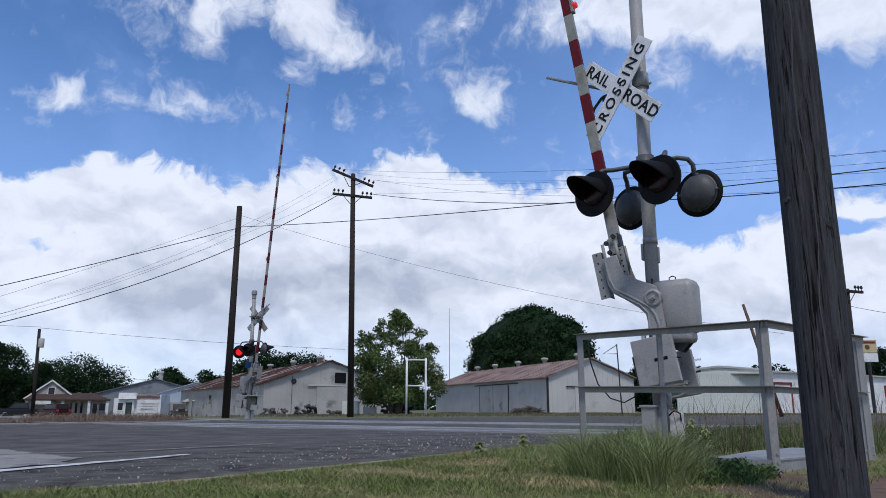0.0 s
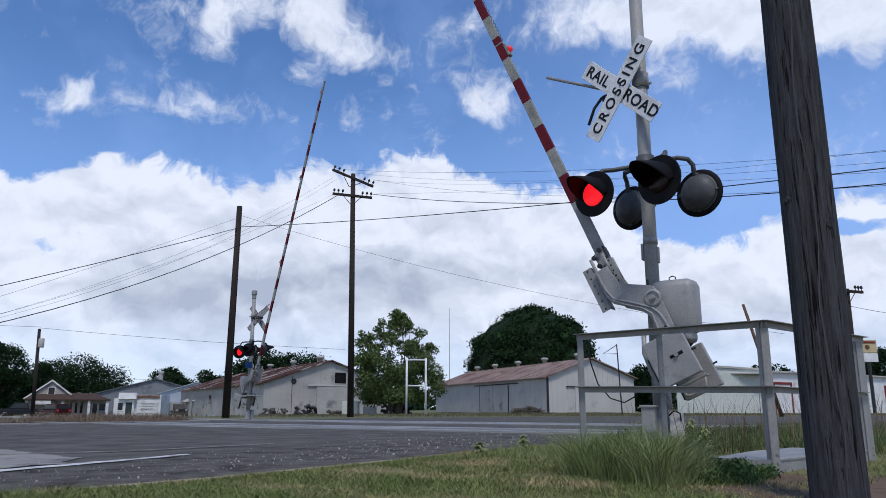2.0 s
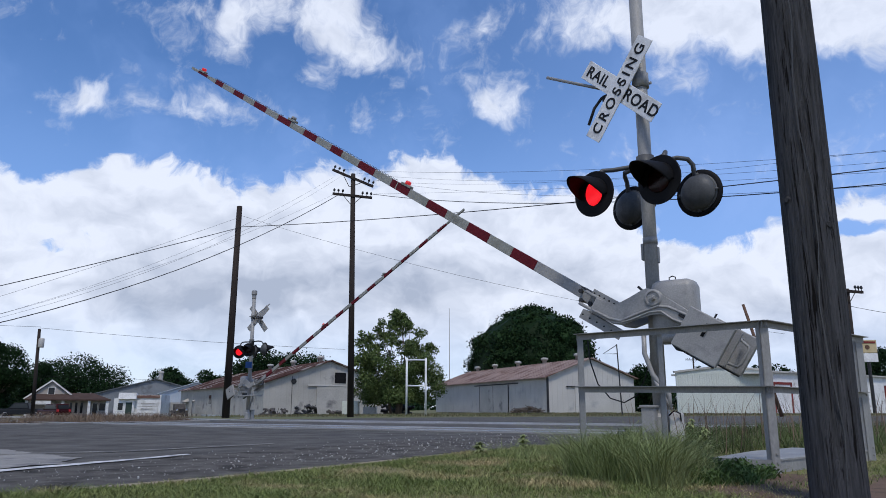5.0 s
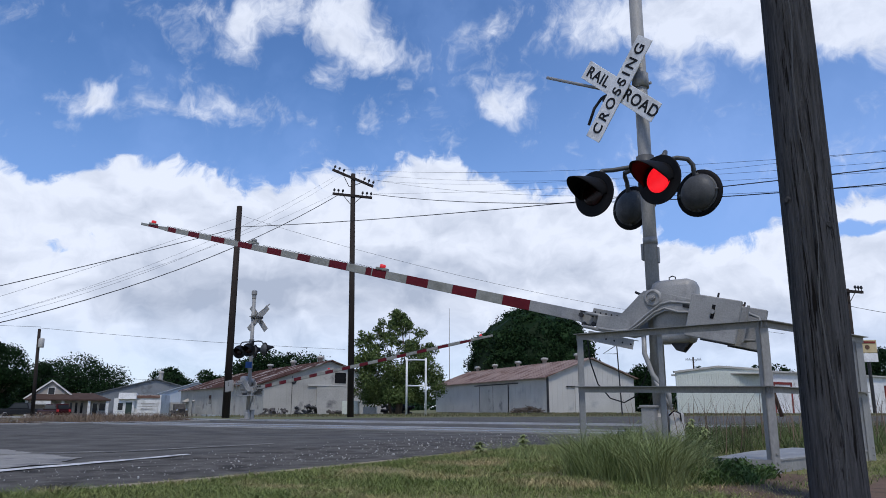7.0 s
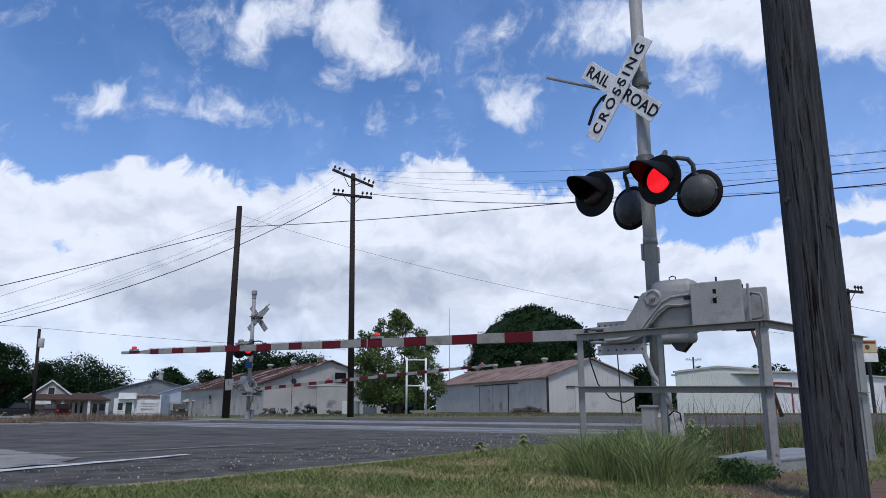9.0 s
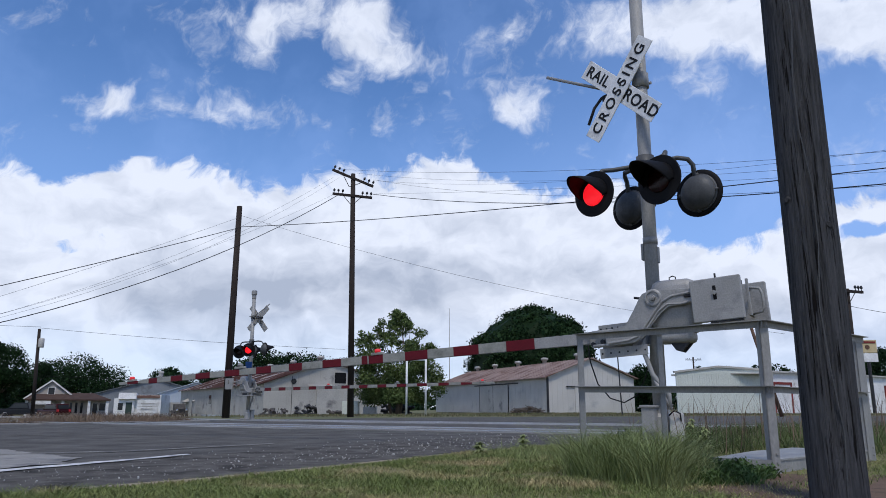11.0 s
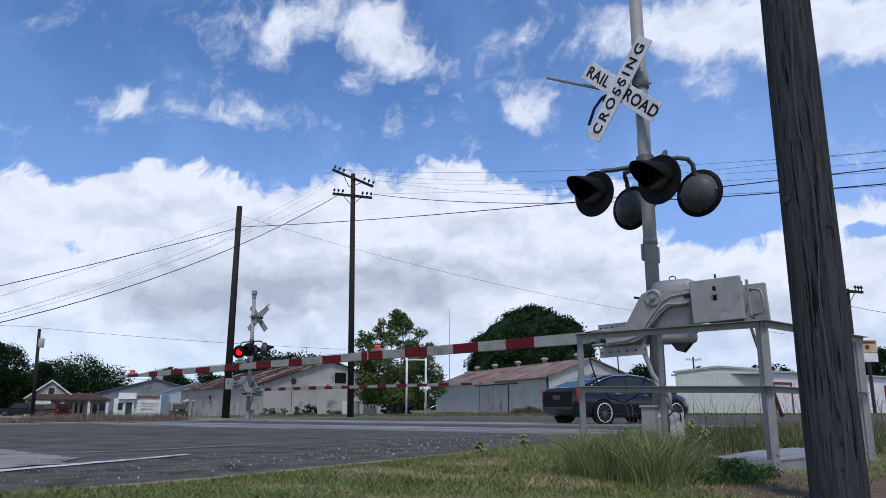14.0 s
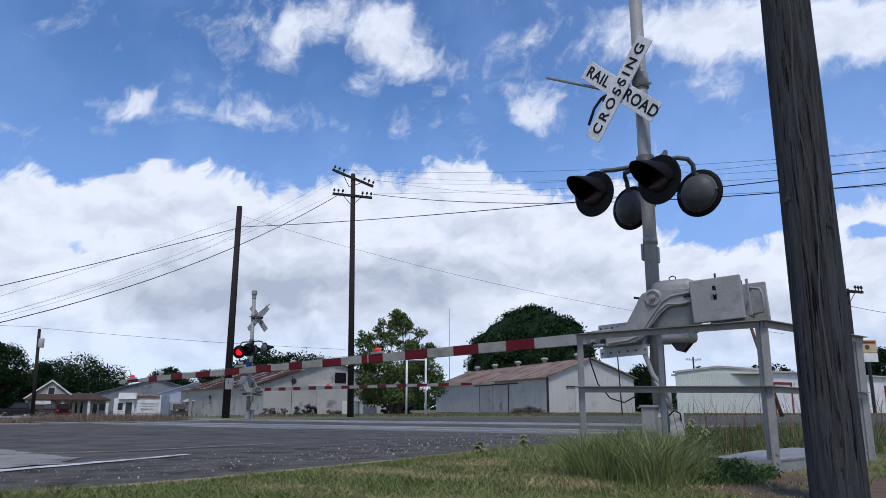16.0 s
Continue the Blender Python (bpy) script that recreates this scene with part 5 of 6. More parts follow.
def clumps(rng, n, centre, spread, rmin, rmax, flat=0.75):
    c, r = [], []
    for i in range(n):
        a, h = rng.random() * 2 * math.pi, rng.random()
        k = math.sqrt(rng.random())
        z = centre[2] + spread[2] * (2 * h - 1)
        wz = math.sqrt(max(0.05, 1 - (2 * h - 1) ** 2))
        c.append((centre[0] + spread[0] * wz * k * math.cos(a), centre[1] + spread[1] * wz * k * math.sin(a), z))
        s = rng.uniform(rmin, rmax)
        r.append((s, s, s * flat))
    return c, r


def tree(x, y, h, w, label, seed, material, count, size, trunk=0.25, base=0.3, n=26, lump=(0.16, 0.26), stems=1, group="trees", dense=False, form="round"):
    rng = random.Random(seed)
    z0 = ground_z(x, y)
    top = empty("tree", pose(x, y, z0), label, "tree", group)
    mid = h * (base + (1 - base) / 2)
    if form == "round":
        c, r = clumps(rng, n, (0, 0, mid), (w * 0.40, w * 0.40, h * (1 - base) * 0.40), w * lump[0], w * lump[1])
    else:
        c, r = [], []
        for i in range(n):
            a, f = rng.random() * 2 * math.pi, rng.random() ** (1.25 if form == "cone" else 1.0)
            if form == "cone":
                reach = 0.5 * w * math.sin(math.pi * min(1.0, 0.24 + 0.76 * f)) ** 0.62 * (0.92 + 0.14 * math.sin(3 * a + 5 * f))
            else:
                reach = 0.5 * w * math.sqrt(max(0.02, 1 - max(0.0, (f - 0.25) / 0.75) ** 2.6)) * (0.96 + 0.06 * math.sin(5 * a))
            lump_r = w * rng.uniform(*lump) * (1.0 if form == "dome" else 1.1 - 0.6 * f)
            k = (0.25 + 0.75 * math.sqrt(rng.random())) if form == "cone" else 0.9 + 0.1 * rng.random()
            k = max(0.0, reach * k - lump_r * 0.8)
            top_z = h - lump_r * 0.7
            c.append((k * math.cos(a), k * math.sin(a), h * base + lump_r * 0.5 + (top_z - h * base - lump_r * 0.5) * f))
            r.append((lump_r, lump_r, lump_r * 0.8))
    bm = B()
    for s in range(stems):
        a = s * 2.4 + 0.5
        foot = (0.35 * math.cos(a) * (stems > 1), 0.35 * math.sin(a) * (stems > 1), -0.2)
        fork = (foot[0] * 3 + rng.uniform(-0.2, 0.2), foot[1] * 3, h * (base + 0.18))
        tube(bm, foot, fork, trunk, trunk * 0.6, 10)
        for k in range(s, min(len(c), 14), stems):
            tube(bm, fork, c[k], trunk * 0.4, trunk * 0.08, 6)
    part("trunk", bm, M_BARK, top, "", True)
    leaves("crown", c, r, count, size, material, top, seed, 0.8 if dense else 0.55)
    if dense:
        bm = B()
        for p, q in zip(c, r):
            bmesh.ops.create_icosphere(bm, subdivisions=2, radius=1, matrix=Matrix.LocRotScale(p, None, (q[0] * 0.72, q[1] * 0.72, q[2] * 0.72)))
        if form == "dome":
            lathe(bm, [(w * 0.43 * math.sqrt(max(0.01, 1 - max(0.0, (f - 0.25) / 0.75) ** 2.6)), h * base + (h * 0.93 - h * base) * f) for f in (0.02, 0.15, 0.3, 0.45, 0.6, 0.72, 0.82, 0.9, 0.96)], 32)
        for v in bm.verts:
            v.co += v.co.normalized() * noise.noise(v.co * 1.5) * 0.5
        tagged(part("inner_foliage", bm, material, top), kind="stuff")
    return top


tree(-4.2, 66, 9.4, 9.7, "leafy young green tree by the warehouse", 11, M_LEAF, 48000, 0.095, 0.15, 0.10, 260, (0.05, 0.095), 4, form="cone")
tree(13.7, 112, 15.9, 21.0, "large dense dark oak behind the warehouse", 12, M_DARKLEAF, 70000, 0.20, 0.5, 0.10, 170, (0.07, 0.12), dense=True, form="dome")
tree(33.0, 125, 7.0, 7.5, "dark green tree behind the warehouse", 13, M_DARKLEAF, 6000, 0.28, 0.3, 0.05, 24, dense=True)
tree(-22.5, 104, 9.3, 12, "rounded green tree behind the rusty roof", 14, M_DARKLEAF, 18700, 0.16, 0.3, 0.2, 22)
tree(-29.0, 112, 8.0, 9, "green tree behind the rusty roof", 15, M_DARKLEAF, 13090, 0.16, 0.3, 0.2, 18)
tree(-62.3, 104, 11.0, 7.6, "tall leafy tree beside the house", 16, M_DARKLEAF, 18700, 0.14, 0.3, 0.1, 24)
tree(-70, 112, 12.0, 9, "tall leafy tree beside the house", 17, M_DARKLEAF, 16830, 0.15, 0.3, 0.1, 24)
tree(-67.6, 126, 9.7, 5.2, "narrow dark tree beside the house", 30, M_DARKLEAF, 7650, 0.16, 0.2, 0.1, 16)
tree(-73, 150, 10.2, 19, "broad dark tree behind the houses", 18, M_DARKLEAF, 18700, 0.22, 0.3, 0.05, 22)
tree(-84, 155, 8.6, 15, "broad dark tree behind the houses", 19, M_DARKLEAF, 16830, 0.22, 0.3, 0.05, 22)
tree(-59, 165, 8.2, 12, "dark tree behind the sheds", 20, M_DARKLEAF, 13090, 0.22, 0.3, 0.05, 18)
tree(-64, 170, 11.0, 11, "dark tree behind the sheds", 21, M_DARKLEAF, 13090, 0.22, 0.3, 0.05, 18)
tree(-50, 160, 9.2, 8, "bushy tree behind the sheds", 22, M_DARKLEAF, 9350, 0.22, 0.3, 0.1, 14)
tree(-91, 140, 9.5, 12, "dark tree beside the house", 29, M_DARKLEAF, 13090, 0.22, 0.3, 0.05, 18)
tree(29, 85, 5.4, 2.6, "sparse small tree above the metal building", 23, M_DARKLEAF, 850, 0.16, 0.12, 0.3, 9)
tree(33, 85, 5.3, 2.4, "sparse small tree above the metal building", 24, M_DARKLEAF, 680, 0.16, 0.12, 0.3, 9)
tree(36.5, 85, 5.7, 2.6, "sparse small tree above the metal building", 25, M_DARKLEAF, 850, 0.16, 0.12, 0.3, 9)
tree(40, 88, 5.8, 4.6, "windblown small tree above the metal building", 26, M_DARKLEAF, 1530, 0.17, 0.14, 0.3, 12)
tree(51.5, 88, 8.0, 7, "dark green tree beyond the metal building", 27, M_DARKLEAF, 11220, 0.15, 0.2, 0.15, 18)
tree(26.4, 98, 5.6, 6.4, "dense dark green tree beside the warehouse", 28, M_DARKLEAF, 9350, 0.14, 0.2, 0.05, 14)


def far_woods():
    rng = random.Random(5)
    c, r = [], []
    for i in range(150):
        a = radians(rng.uniform(-42, 42))
        d = rng.uniform(230, 300)
        s = rng.uniform(4, 8)
        c.append((d * math.sin(a), d * math.cos(a), rng.uniform(0, 4.5) - 1))
        r.append((s, s, s * 0.6))
    ob = leaves("far_woods", c, r, 14000, 1.1, M_DARKLEAF, None, 77, 0.6)
    tagged(ob, "far line of dark green woods", "trees", kind="stuff")


far_woods()


# ---- grass ----
def blades(name, pts, heights, width, lean, material, label, seed, category="grass", parent=None):
    """Bent grass blades, each of two pieces."""
    rng = np.random.default_rng(seed)
    n = len(pts)
    p = np.array(pts, float)
    a = rng.random(n) * 2 * math.pi
    side = np.stack([np.cos(a), np.sin(a), np.zeros(n)], 1)
    b = rng.random(n) * 2 * math.pi
    out = np.stack([np.cos(b), np.sin(b), np.zeros(n)], 1)
    h = np.array(heights)[:, None]
    w = width * (0.6 + 0.8 * rng.random(n))[:, None]
    le = lean * (0.3 + rng.random(n))[:, None] * h
    up = np.array([[0, 0, 1.0]])
    v = np.empty((n, 5, 3))
    v[:, 0], v[:, 1] = p - side * w, p + side * w
    v[:, 2], v[:, 3] = p + side * w * 0.7 + up * h * 0.6 + out * le * 0.35, p - side * w * 0.7 + up * h * 0.6 + out * le * 0.35
    v[:, 4] = p + up * h * 0.95 + out * le
    faces = []
    for i in range(n):
        k = 5 * i
        faces += [(k, k + 1, k + 2, k + 3), (k + 3, k + 2, k + 4)]
    ob = sheet(name, v.reshape(-1, 3), faces, material)
    return tagged(ob, label, category, kind="stuff")


KERB_LINE = [(-4.5, 1.05), (-1.45, 4.76), (-0.64, 6.02), (0.37, 7.68), (1.64, 9.37), (3.3, 12.05), (6.6, 15.4), (14, 19.7)]


def kerb_x(y):
    return float(np.interp(y, [q[1] for q in KERB_LINE], [q[0] for q in KERB_LINE]))


def all_grass():
    rng = random.Random(9)
    pts, hs = [], []
    while len(pts) < 120000:
        y = 3.0 + 8.5 * rng.random() ** 1.25
        x = kerb_x(y) + 0.02 + rng.random() * 4.2
        if x > 1.05 + 0.10 * y and rng.random() < 0.8:
            continue
        if noise.noise(Vector((x * 1.1, y * 1.1, 3))) < -0.30 and rng.random() < 0.7:
            continue
        pts.append((x, y, 0.028))
        hs.append(rng.uniform(0.010, 0.034) * (1.2 + 1.0 * noise.noise(Vector((x * 1.7, y * 1.7, 0)))))
    blades("lawn", pts, hs, 0.0024, 1.25, M_GRASS, "short mown green grass with straw patches", 1)
    # tall clump before the signal
    pts, hs = [], []
    tufts = [(1.25 + 0.33 * math.sqrt(rng.random()) * math.cos(i * 2.4), 5.0 + 0.75 * math.sqrt(rng.random()) * math.sin(i * 2.4), rng.uniform(0.5, 1.0)) for i in range(46)]
    for i in range(11500):
        tx, ty, k = tufts[i % 46]
        x, y = rng.gauss(tx, 0.06), rng.gauss(ty, 0.06)
        k = 1.2 - k
        pts.append((x, y, 0.028))
        hs.append(rng.uniform(0.06, 0.40) * (1.1 - 0.7 * k) * (1 + 0.6 * noise.noise(Vector((x * 5, y * 5, 2)))))
    for i in range(1300):
        s = rng.random()
        pts.append((0.55 + 1.2 * s + rng.gauss(0, 0.12), 6.9 - 0.2 * s + rng.gauss(0, 0.45), 0.028))
        hs.append(rng.uniform(0.04, 0.15))
    blades("tall_grass", pts, hs, 0.0020, 1.15, M_TALLGRASS, "clump of tall green grass below the signal", 2)
    # weeds under the platform and behind it
    pts, hs = [], []
    for i in range(5200):
        a, k = rng.random() * 6.283, math.sqrt(rng.random())
        x, y = 1.52 + 0.55 * k * math.cos(a), 4.85 + 0.55 * k * math.sin(a)
        if x > 1.9 and y < 4.7:
            continue
        pts.append((x, y, 0.03))
        hs.append(rng.uniform(0.03, 0.17) * (1.1 - 0.5 * k) * (1 + 0.9 * noise.noise(Vector((x * 4, y * 4, 1)))))
    blades("weeds", pts[:2200], hs[:2200], 0.005, 1.3, M_WEED, "dark green leafy weeds at the platform edge", 3, "weeds")
    c, r = [], []
    for i in range(150):
        a, k = rng.random() * 6.283, math.sqrt(rng.random())
        x, y = 1.60 + 0.50 * k * math.cos(a), 4.95 + 0.60 * k * math.sin(a)
        if x > 1.85 and y < 4.75:
            continue
        q = rng.uniform(0.03, 0.075)
        c.append((x, y, 0.03 + q * 0.6 + 0.10 * (1 - k) * rng.random()))
        r.append((q, q, q * 0.8))
    tagged(leaves("leafy_weeds", c, r, 16000, 0.0125, M_WEED, None, 31, 0.4), "low bushy dark green weeds beside the platform", "weeds", kind="stuff")
    pts, hs = [], []
    for i in range(22000):
        y = rng.uniform(7.2, 15)
        x0 = kerb_x(y) + 0.15
        x = max(x0, 2.2) + rng.random() ** 1.2 * 8
        pts.append((x, y, 0.028))
        hs.append(rng.uniform(0.06, 0.24) * (1.0 + 0.7 * noise.noise(Vector((x, y, 0)))))
    blades("rough_grass", pts, hs, 0.0040, 0.9, M_ROUGH, "rough knee-high grass behind the platform", 4)
    pts, hs = [], []
    for i in range(420):
        y = rng.uniform(7.0, 12)
        x = max(kerb_x(y) + 0.2, 2.3) + rng.random() * 6
        pts.append((x, y, 0.028))
        hs.append(rng.uniform(0.45, 0.78))
    blades("seed_stalks", pts, hs, 0.004, 0.35, M_STRAW, "thin dry seed stalks standing in the grass", 6)
    # dry grass across the road and green verge before the sheds
    pts, hs = [], []
    for i in range(11000):
        cx = -14.6 + 5.0 * ((i * 37) % 31) / 31
        cy = 24.8 + ((i * 37) % 31 * 7 % 5)
        if cx > 0.35 * (cy - 24.8) - 10.4 and cy > 27:
            continue
        x, y = rng.gauss(cx, 0.38), rng.gauss(cy, 0.4)
        pts.append((x, y, ground_z(x, y)))
        hs.append(rng.uniform(0.05, 0.40) * math.exp(-((x - cx) / 0.55) ** 2) + 0.04)
    blades("dry_grass", pts, hs, 0.0055, 1.1, M_STRAW, "dry brown grass across the road", 5)
    pts, hs = [], []
    for i in range(16000):
        x = rng.uniform(-14, 34)
        y = rng.uniform(44, 72) if x < 16 else rng.uniform(50, 60)
        pts.append((x, y, ground_z(x, y)))
        hs.append(rng.uniform(0.03, 0.17))
    blades("far_grass", pts, hs, 0.025, 0.6, M_FARGRASS, "patchy green grass in front of the sheds", 7)


all_grass()


def leafy_weed(x, y, h, seed):
    top = empty("weed_plant", pose(x, y, 0.03), "bushy bright green weed at the mast foot", "weed")
    rng = random.Random(seed)
    bm = B()
    tube(bm, (0, 0, 0), (0.02, 0, h), 0.007, 0.003, 6)
    part("stem", bm, M_WEED, top)
    bm = B()
    for i in range(46):
        z = h * (0.15 + 0.85 * i / 46)
        a = i * 2.4
        m = pose(0, 0, z, 0, -25 + rng.uniform(-15, 25), math.degrees(a))
        ln = 0.13 * (1.1 - 0.6 * i / 46)
        vs = [bm.verts.new(m @ Vector(p)) for p in ((0, 0, 0), (ln * 0.5, 0.016, 0.012), (ln, 0, -0.02), (ln * 0.5, -0.016, 0.012))]
        bm.faces.new(vs)
    part("leaf_spray", bm, M_TALLGRASS, top)


leafy_weed(2.28, 6.9, 0.33, 1)
leafy_weed(2.36, 6.8, 0.25, 2)
leafy_weed(0.85, 8.0, 0.14, 3)
leafy_weed(0.35, 7.2, 0.10, 4)


# ---- things by the sheds ----
def white_frame():
    top = empty("white_post_frame", pose(-2.7, 55, ground_z(-2.7, 55)), "white pipe frame of two posts and crossbars", "frame")
    for x in (0.0, 1.42):
        part("post", tube(B(), (x, 0, 0), (x, 0, 4.2), 0.075, seg=12), M_WHITE, top, "", True)
    for z in (4.05, 2.15):
        part("crossbar", tube(B(), (0, 0, z), (1.42, 0, z), 0.05, seg=8), M_WHITE, top, "", True)


def bracket_pole():
    top = empty("bracket_pole", pose(12.0, 50, ground_z(12, 50)), "thin dark pole with a triangular bracket", "pole")
    part("shaft", tube(B(), (0, 0, 0), (-0.15, 0, 4.75), 0.05, 0.04, 8), M_IRON, top)
    part("bracket", pipe(B(), [(-0.15, 0, 4.7), (-1.1, 0, 4.1), (-0.15, 0, 4.1)], 0.03, 6), M_IRON, top)


white_frame()
bracket_pole()


def radio_mast():
    top = empty("radio_mast", pose(3.7, 420, -1), "far thin radio mast", "mast")
    part("shaft", tube(B(), (0, 0, 0), (0, 0, 58), 0.35, 0.12, 6), M_TIN, top)


radio_mast()


def roadside_sign():
    top = empty("roadside_sign", pose(34.7, 60.5, -0.05), "yellow and white roadside sign on a dark post", "sign")
    part("post", tube(B(), (0.35, 0.1, 0), (0.35, 0.1, 4.3), 0.14, seg=10), M_IRON, top)
    part("panel", box(B(), -0.35, 1.05, -0.1, 0.1, 4.95, 6.0, None, 0.02), M_YELLOW, top, "yellow sign panel")
    part("lower_panel", box(B(), -0.35, 1.05, -0.1, 0.1, 4.2, 4.9, None, 0.02), M_WHITE, top, "white lower panel")
    bm = box(B(), -0.25, 0.95, -0.13, -0.101, 5.72, 5.88)
    part("writing_bar", bm, M_REDTRIM, top)
    bm = lathe(B(), [(0.2, 0), (0.2, 0.03)], 8, pose(0.25, -0.1, 5.4, 90, 0, 0))
    part("emblem", bm, M_RUSTPOLE, top)


roadside_sign()


def junk():
    rng = random.Random(21)
    items = [(-16.0, 70, 2.2, 0.7, "overgrown rusty car hood", M_RUBBLE), (-12.8, 70, 1.9, 0.95, "dark machine part by the warehouse", M_IRON), (-9.8, 70, 1.6, 0.4, "low heap of scrap iron", M_RUBBLE),
             (-4.9, 71, 1.5, 1.2, "tangled scrap metal by the tree", M_RUBBLE), (-3.6, 70, 1.4, 1.0, "stack of dark scrap iron frames", M_IRON)]
    for x, y, w, h, label, mtl in items:
        bm = B()
        for i in range(12):
            a, b = rng.uniform(-w / 2, w / 2), rng.uniform(-0.5, 0.5)
            s = rng.uniform(0.12, 0.45)
            box(bm, -s, s, -0.15, 0.15, -0.08, 0.10, pose(a, b, rng.uniform(0.08, h - 0.1), rng.uniform(-40, 40), rng.uniform(-40, 40), rng.uniform(0, 180)), 0.02)
        for i in range(6):
            a = rng.uniform(-w / 2, w / 2)
            tube(bm, (a, 0, 0), (a + rng.uniform(-0.4, 0.4), 0.2, h), 0.03, seg=6)
        box(bm, -w / 2, w / 2, -0.4, 0.4, 0, 0.2)
        ob = part("scrap_iron", bm, mtl)
        ob.location = (x, y, ground_z(x, y))
        tagged(ob, label, "scrap")
    t = empty("steel_cabinet", pose(-9.2, 68, ground_z(-9, 68)), "cream steel cabinet standing outdoors", "cabinet")
    part("body", box(B(), 0, 1.5, 0, 0.8, 0, 1.25, None, 0.02), M_CREAMTIN, t)
    part("door", box(B(), 0.08, 1.42, -0.03, -0.002, 0.1, 1.15), M_CREAMTIN, t)
    t = empty("steel_cabinet", pose(-7.4, 69, ground_z(-7, 69)), "low white steel cabinet standing outdoors", "cabinet")
    part("body", box(B(), 0, 1.2, 0, 0.8, 0, 0.75, None, 0.02), M_WHITE, t)
    part("door", box(B(), 0.08, 1.12, -0.03, -0.002, 0.1, 0.65), M_WHITE, t)
    bm = B()
    for i in range(160):
        a = rng.uniform(-1, 1)
        m = pose(a * 1.25, rng.uniform(-0.5, 0.5), 0.12 + (1 - a * a) * rng.random() * 0.5, rng.uniform(-25, 25), rng.uniform(-25, 25), rng.uniform(0, 180))
        tube(bm, m @ Vector((-0.5, 0, 0)), m @ Vector((0.5, 0, 0)), 0.025, 0.01, 5)
    ob = part("brush_pile", bm, M_BARK)
    ob.location = (7.6, 67, ground_z(7.6, 67))
    tagged(ob, "pile of dry brown branches", "brush pile")


junk()


# ---- vehicles ----
def loft(bm, stations, rings, close_ends=True):
    loops = []
    for x, ring in zip(stations, rings):
        loops.append([bm.verts.new((x, y, z)) for y, z in ring])
    n = len(loops[0])
    for a, b in zip(loops, loops[1:]):
        for k in range(n):
            bm.faces.new((a[k], a[(k + 1) % n], b[(k + 1) % n], b[k]))
    if close_ends:
        bm.faces.new(loops[0][::-1])
        bm.faces.new(loops[-1])
    return bm


def wheel_parts(parent, x, y, r, side):
    """A wheel with its axle along y; side: +1 shows its face to +y."""
    w = part("wheel", lathe(B(), [(r * 0.70, -0.10), (r * 0.97, -0.10), (r, -0.06), (r, 0.06), (r * 0.97, 0.10), (r * 0.72, 0.105)], 32, pose(0, 0, 0, -90 * side, 0, 0)), M_TYRE, parent, "black tyre", True, pose(x, y, r))
    part("rim", lathe(B(), [(r * 0.80, 0.085), (r * 0.81, 0.114), (r * 0.75, 0.118), (r * 0.735, 0.06)], 36, pose(0, 0, 0, -90 * side, 0, 0)), M_SIGN, w, "bright silver rim ring", True)
    bm = B()
    for k in range(10):
        a = 2 * math.pi * k / 10
        p = pose(0, 0, 0, 0, math.degrees(a), 0)
        tube(bm, p @ Vector((r * 0.1, 0.09 * side, 0)), p @ Vector((r * 0.70, 0.10 * side, 0)), 0.022, 0.016, 6)
    lathe(bm, [(r * 0.16, 0.06), (r * 0.15, 0.11)], 12, pose(0, 0, 0, -90 * side, 0, 0))
    part("spokes", bm, M_HOUSING, w, "dark grey alloy spokes", True)
    return w


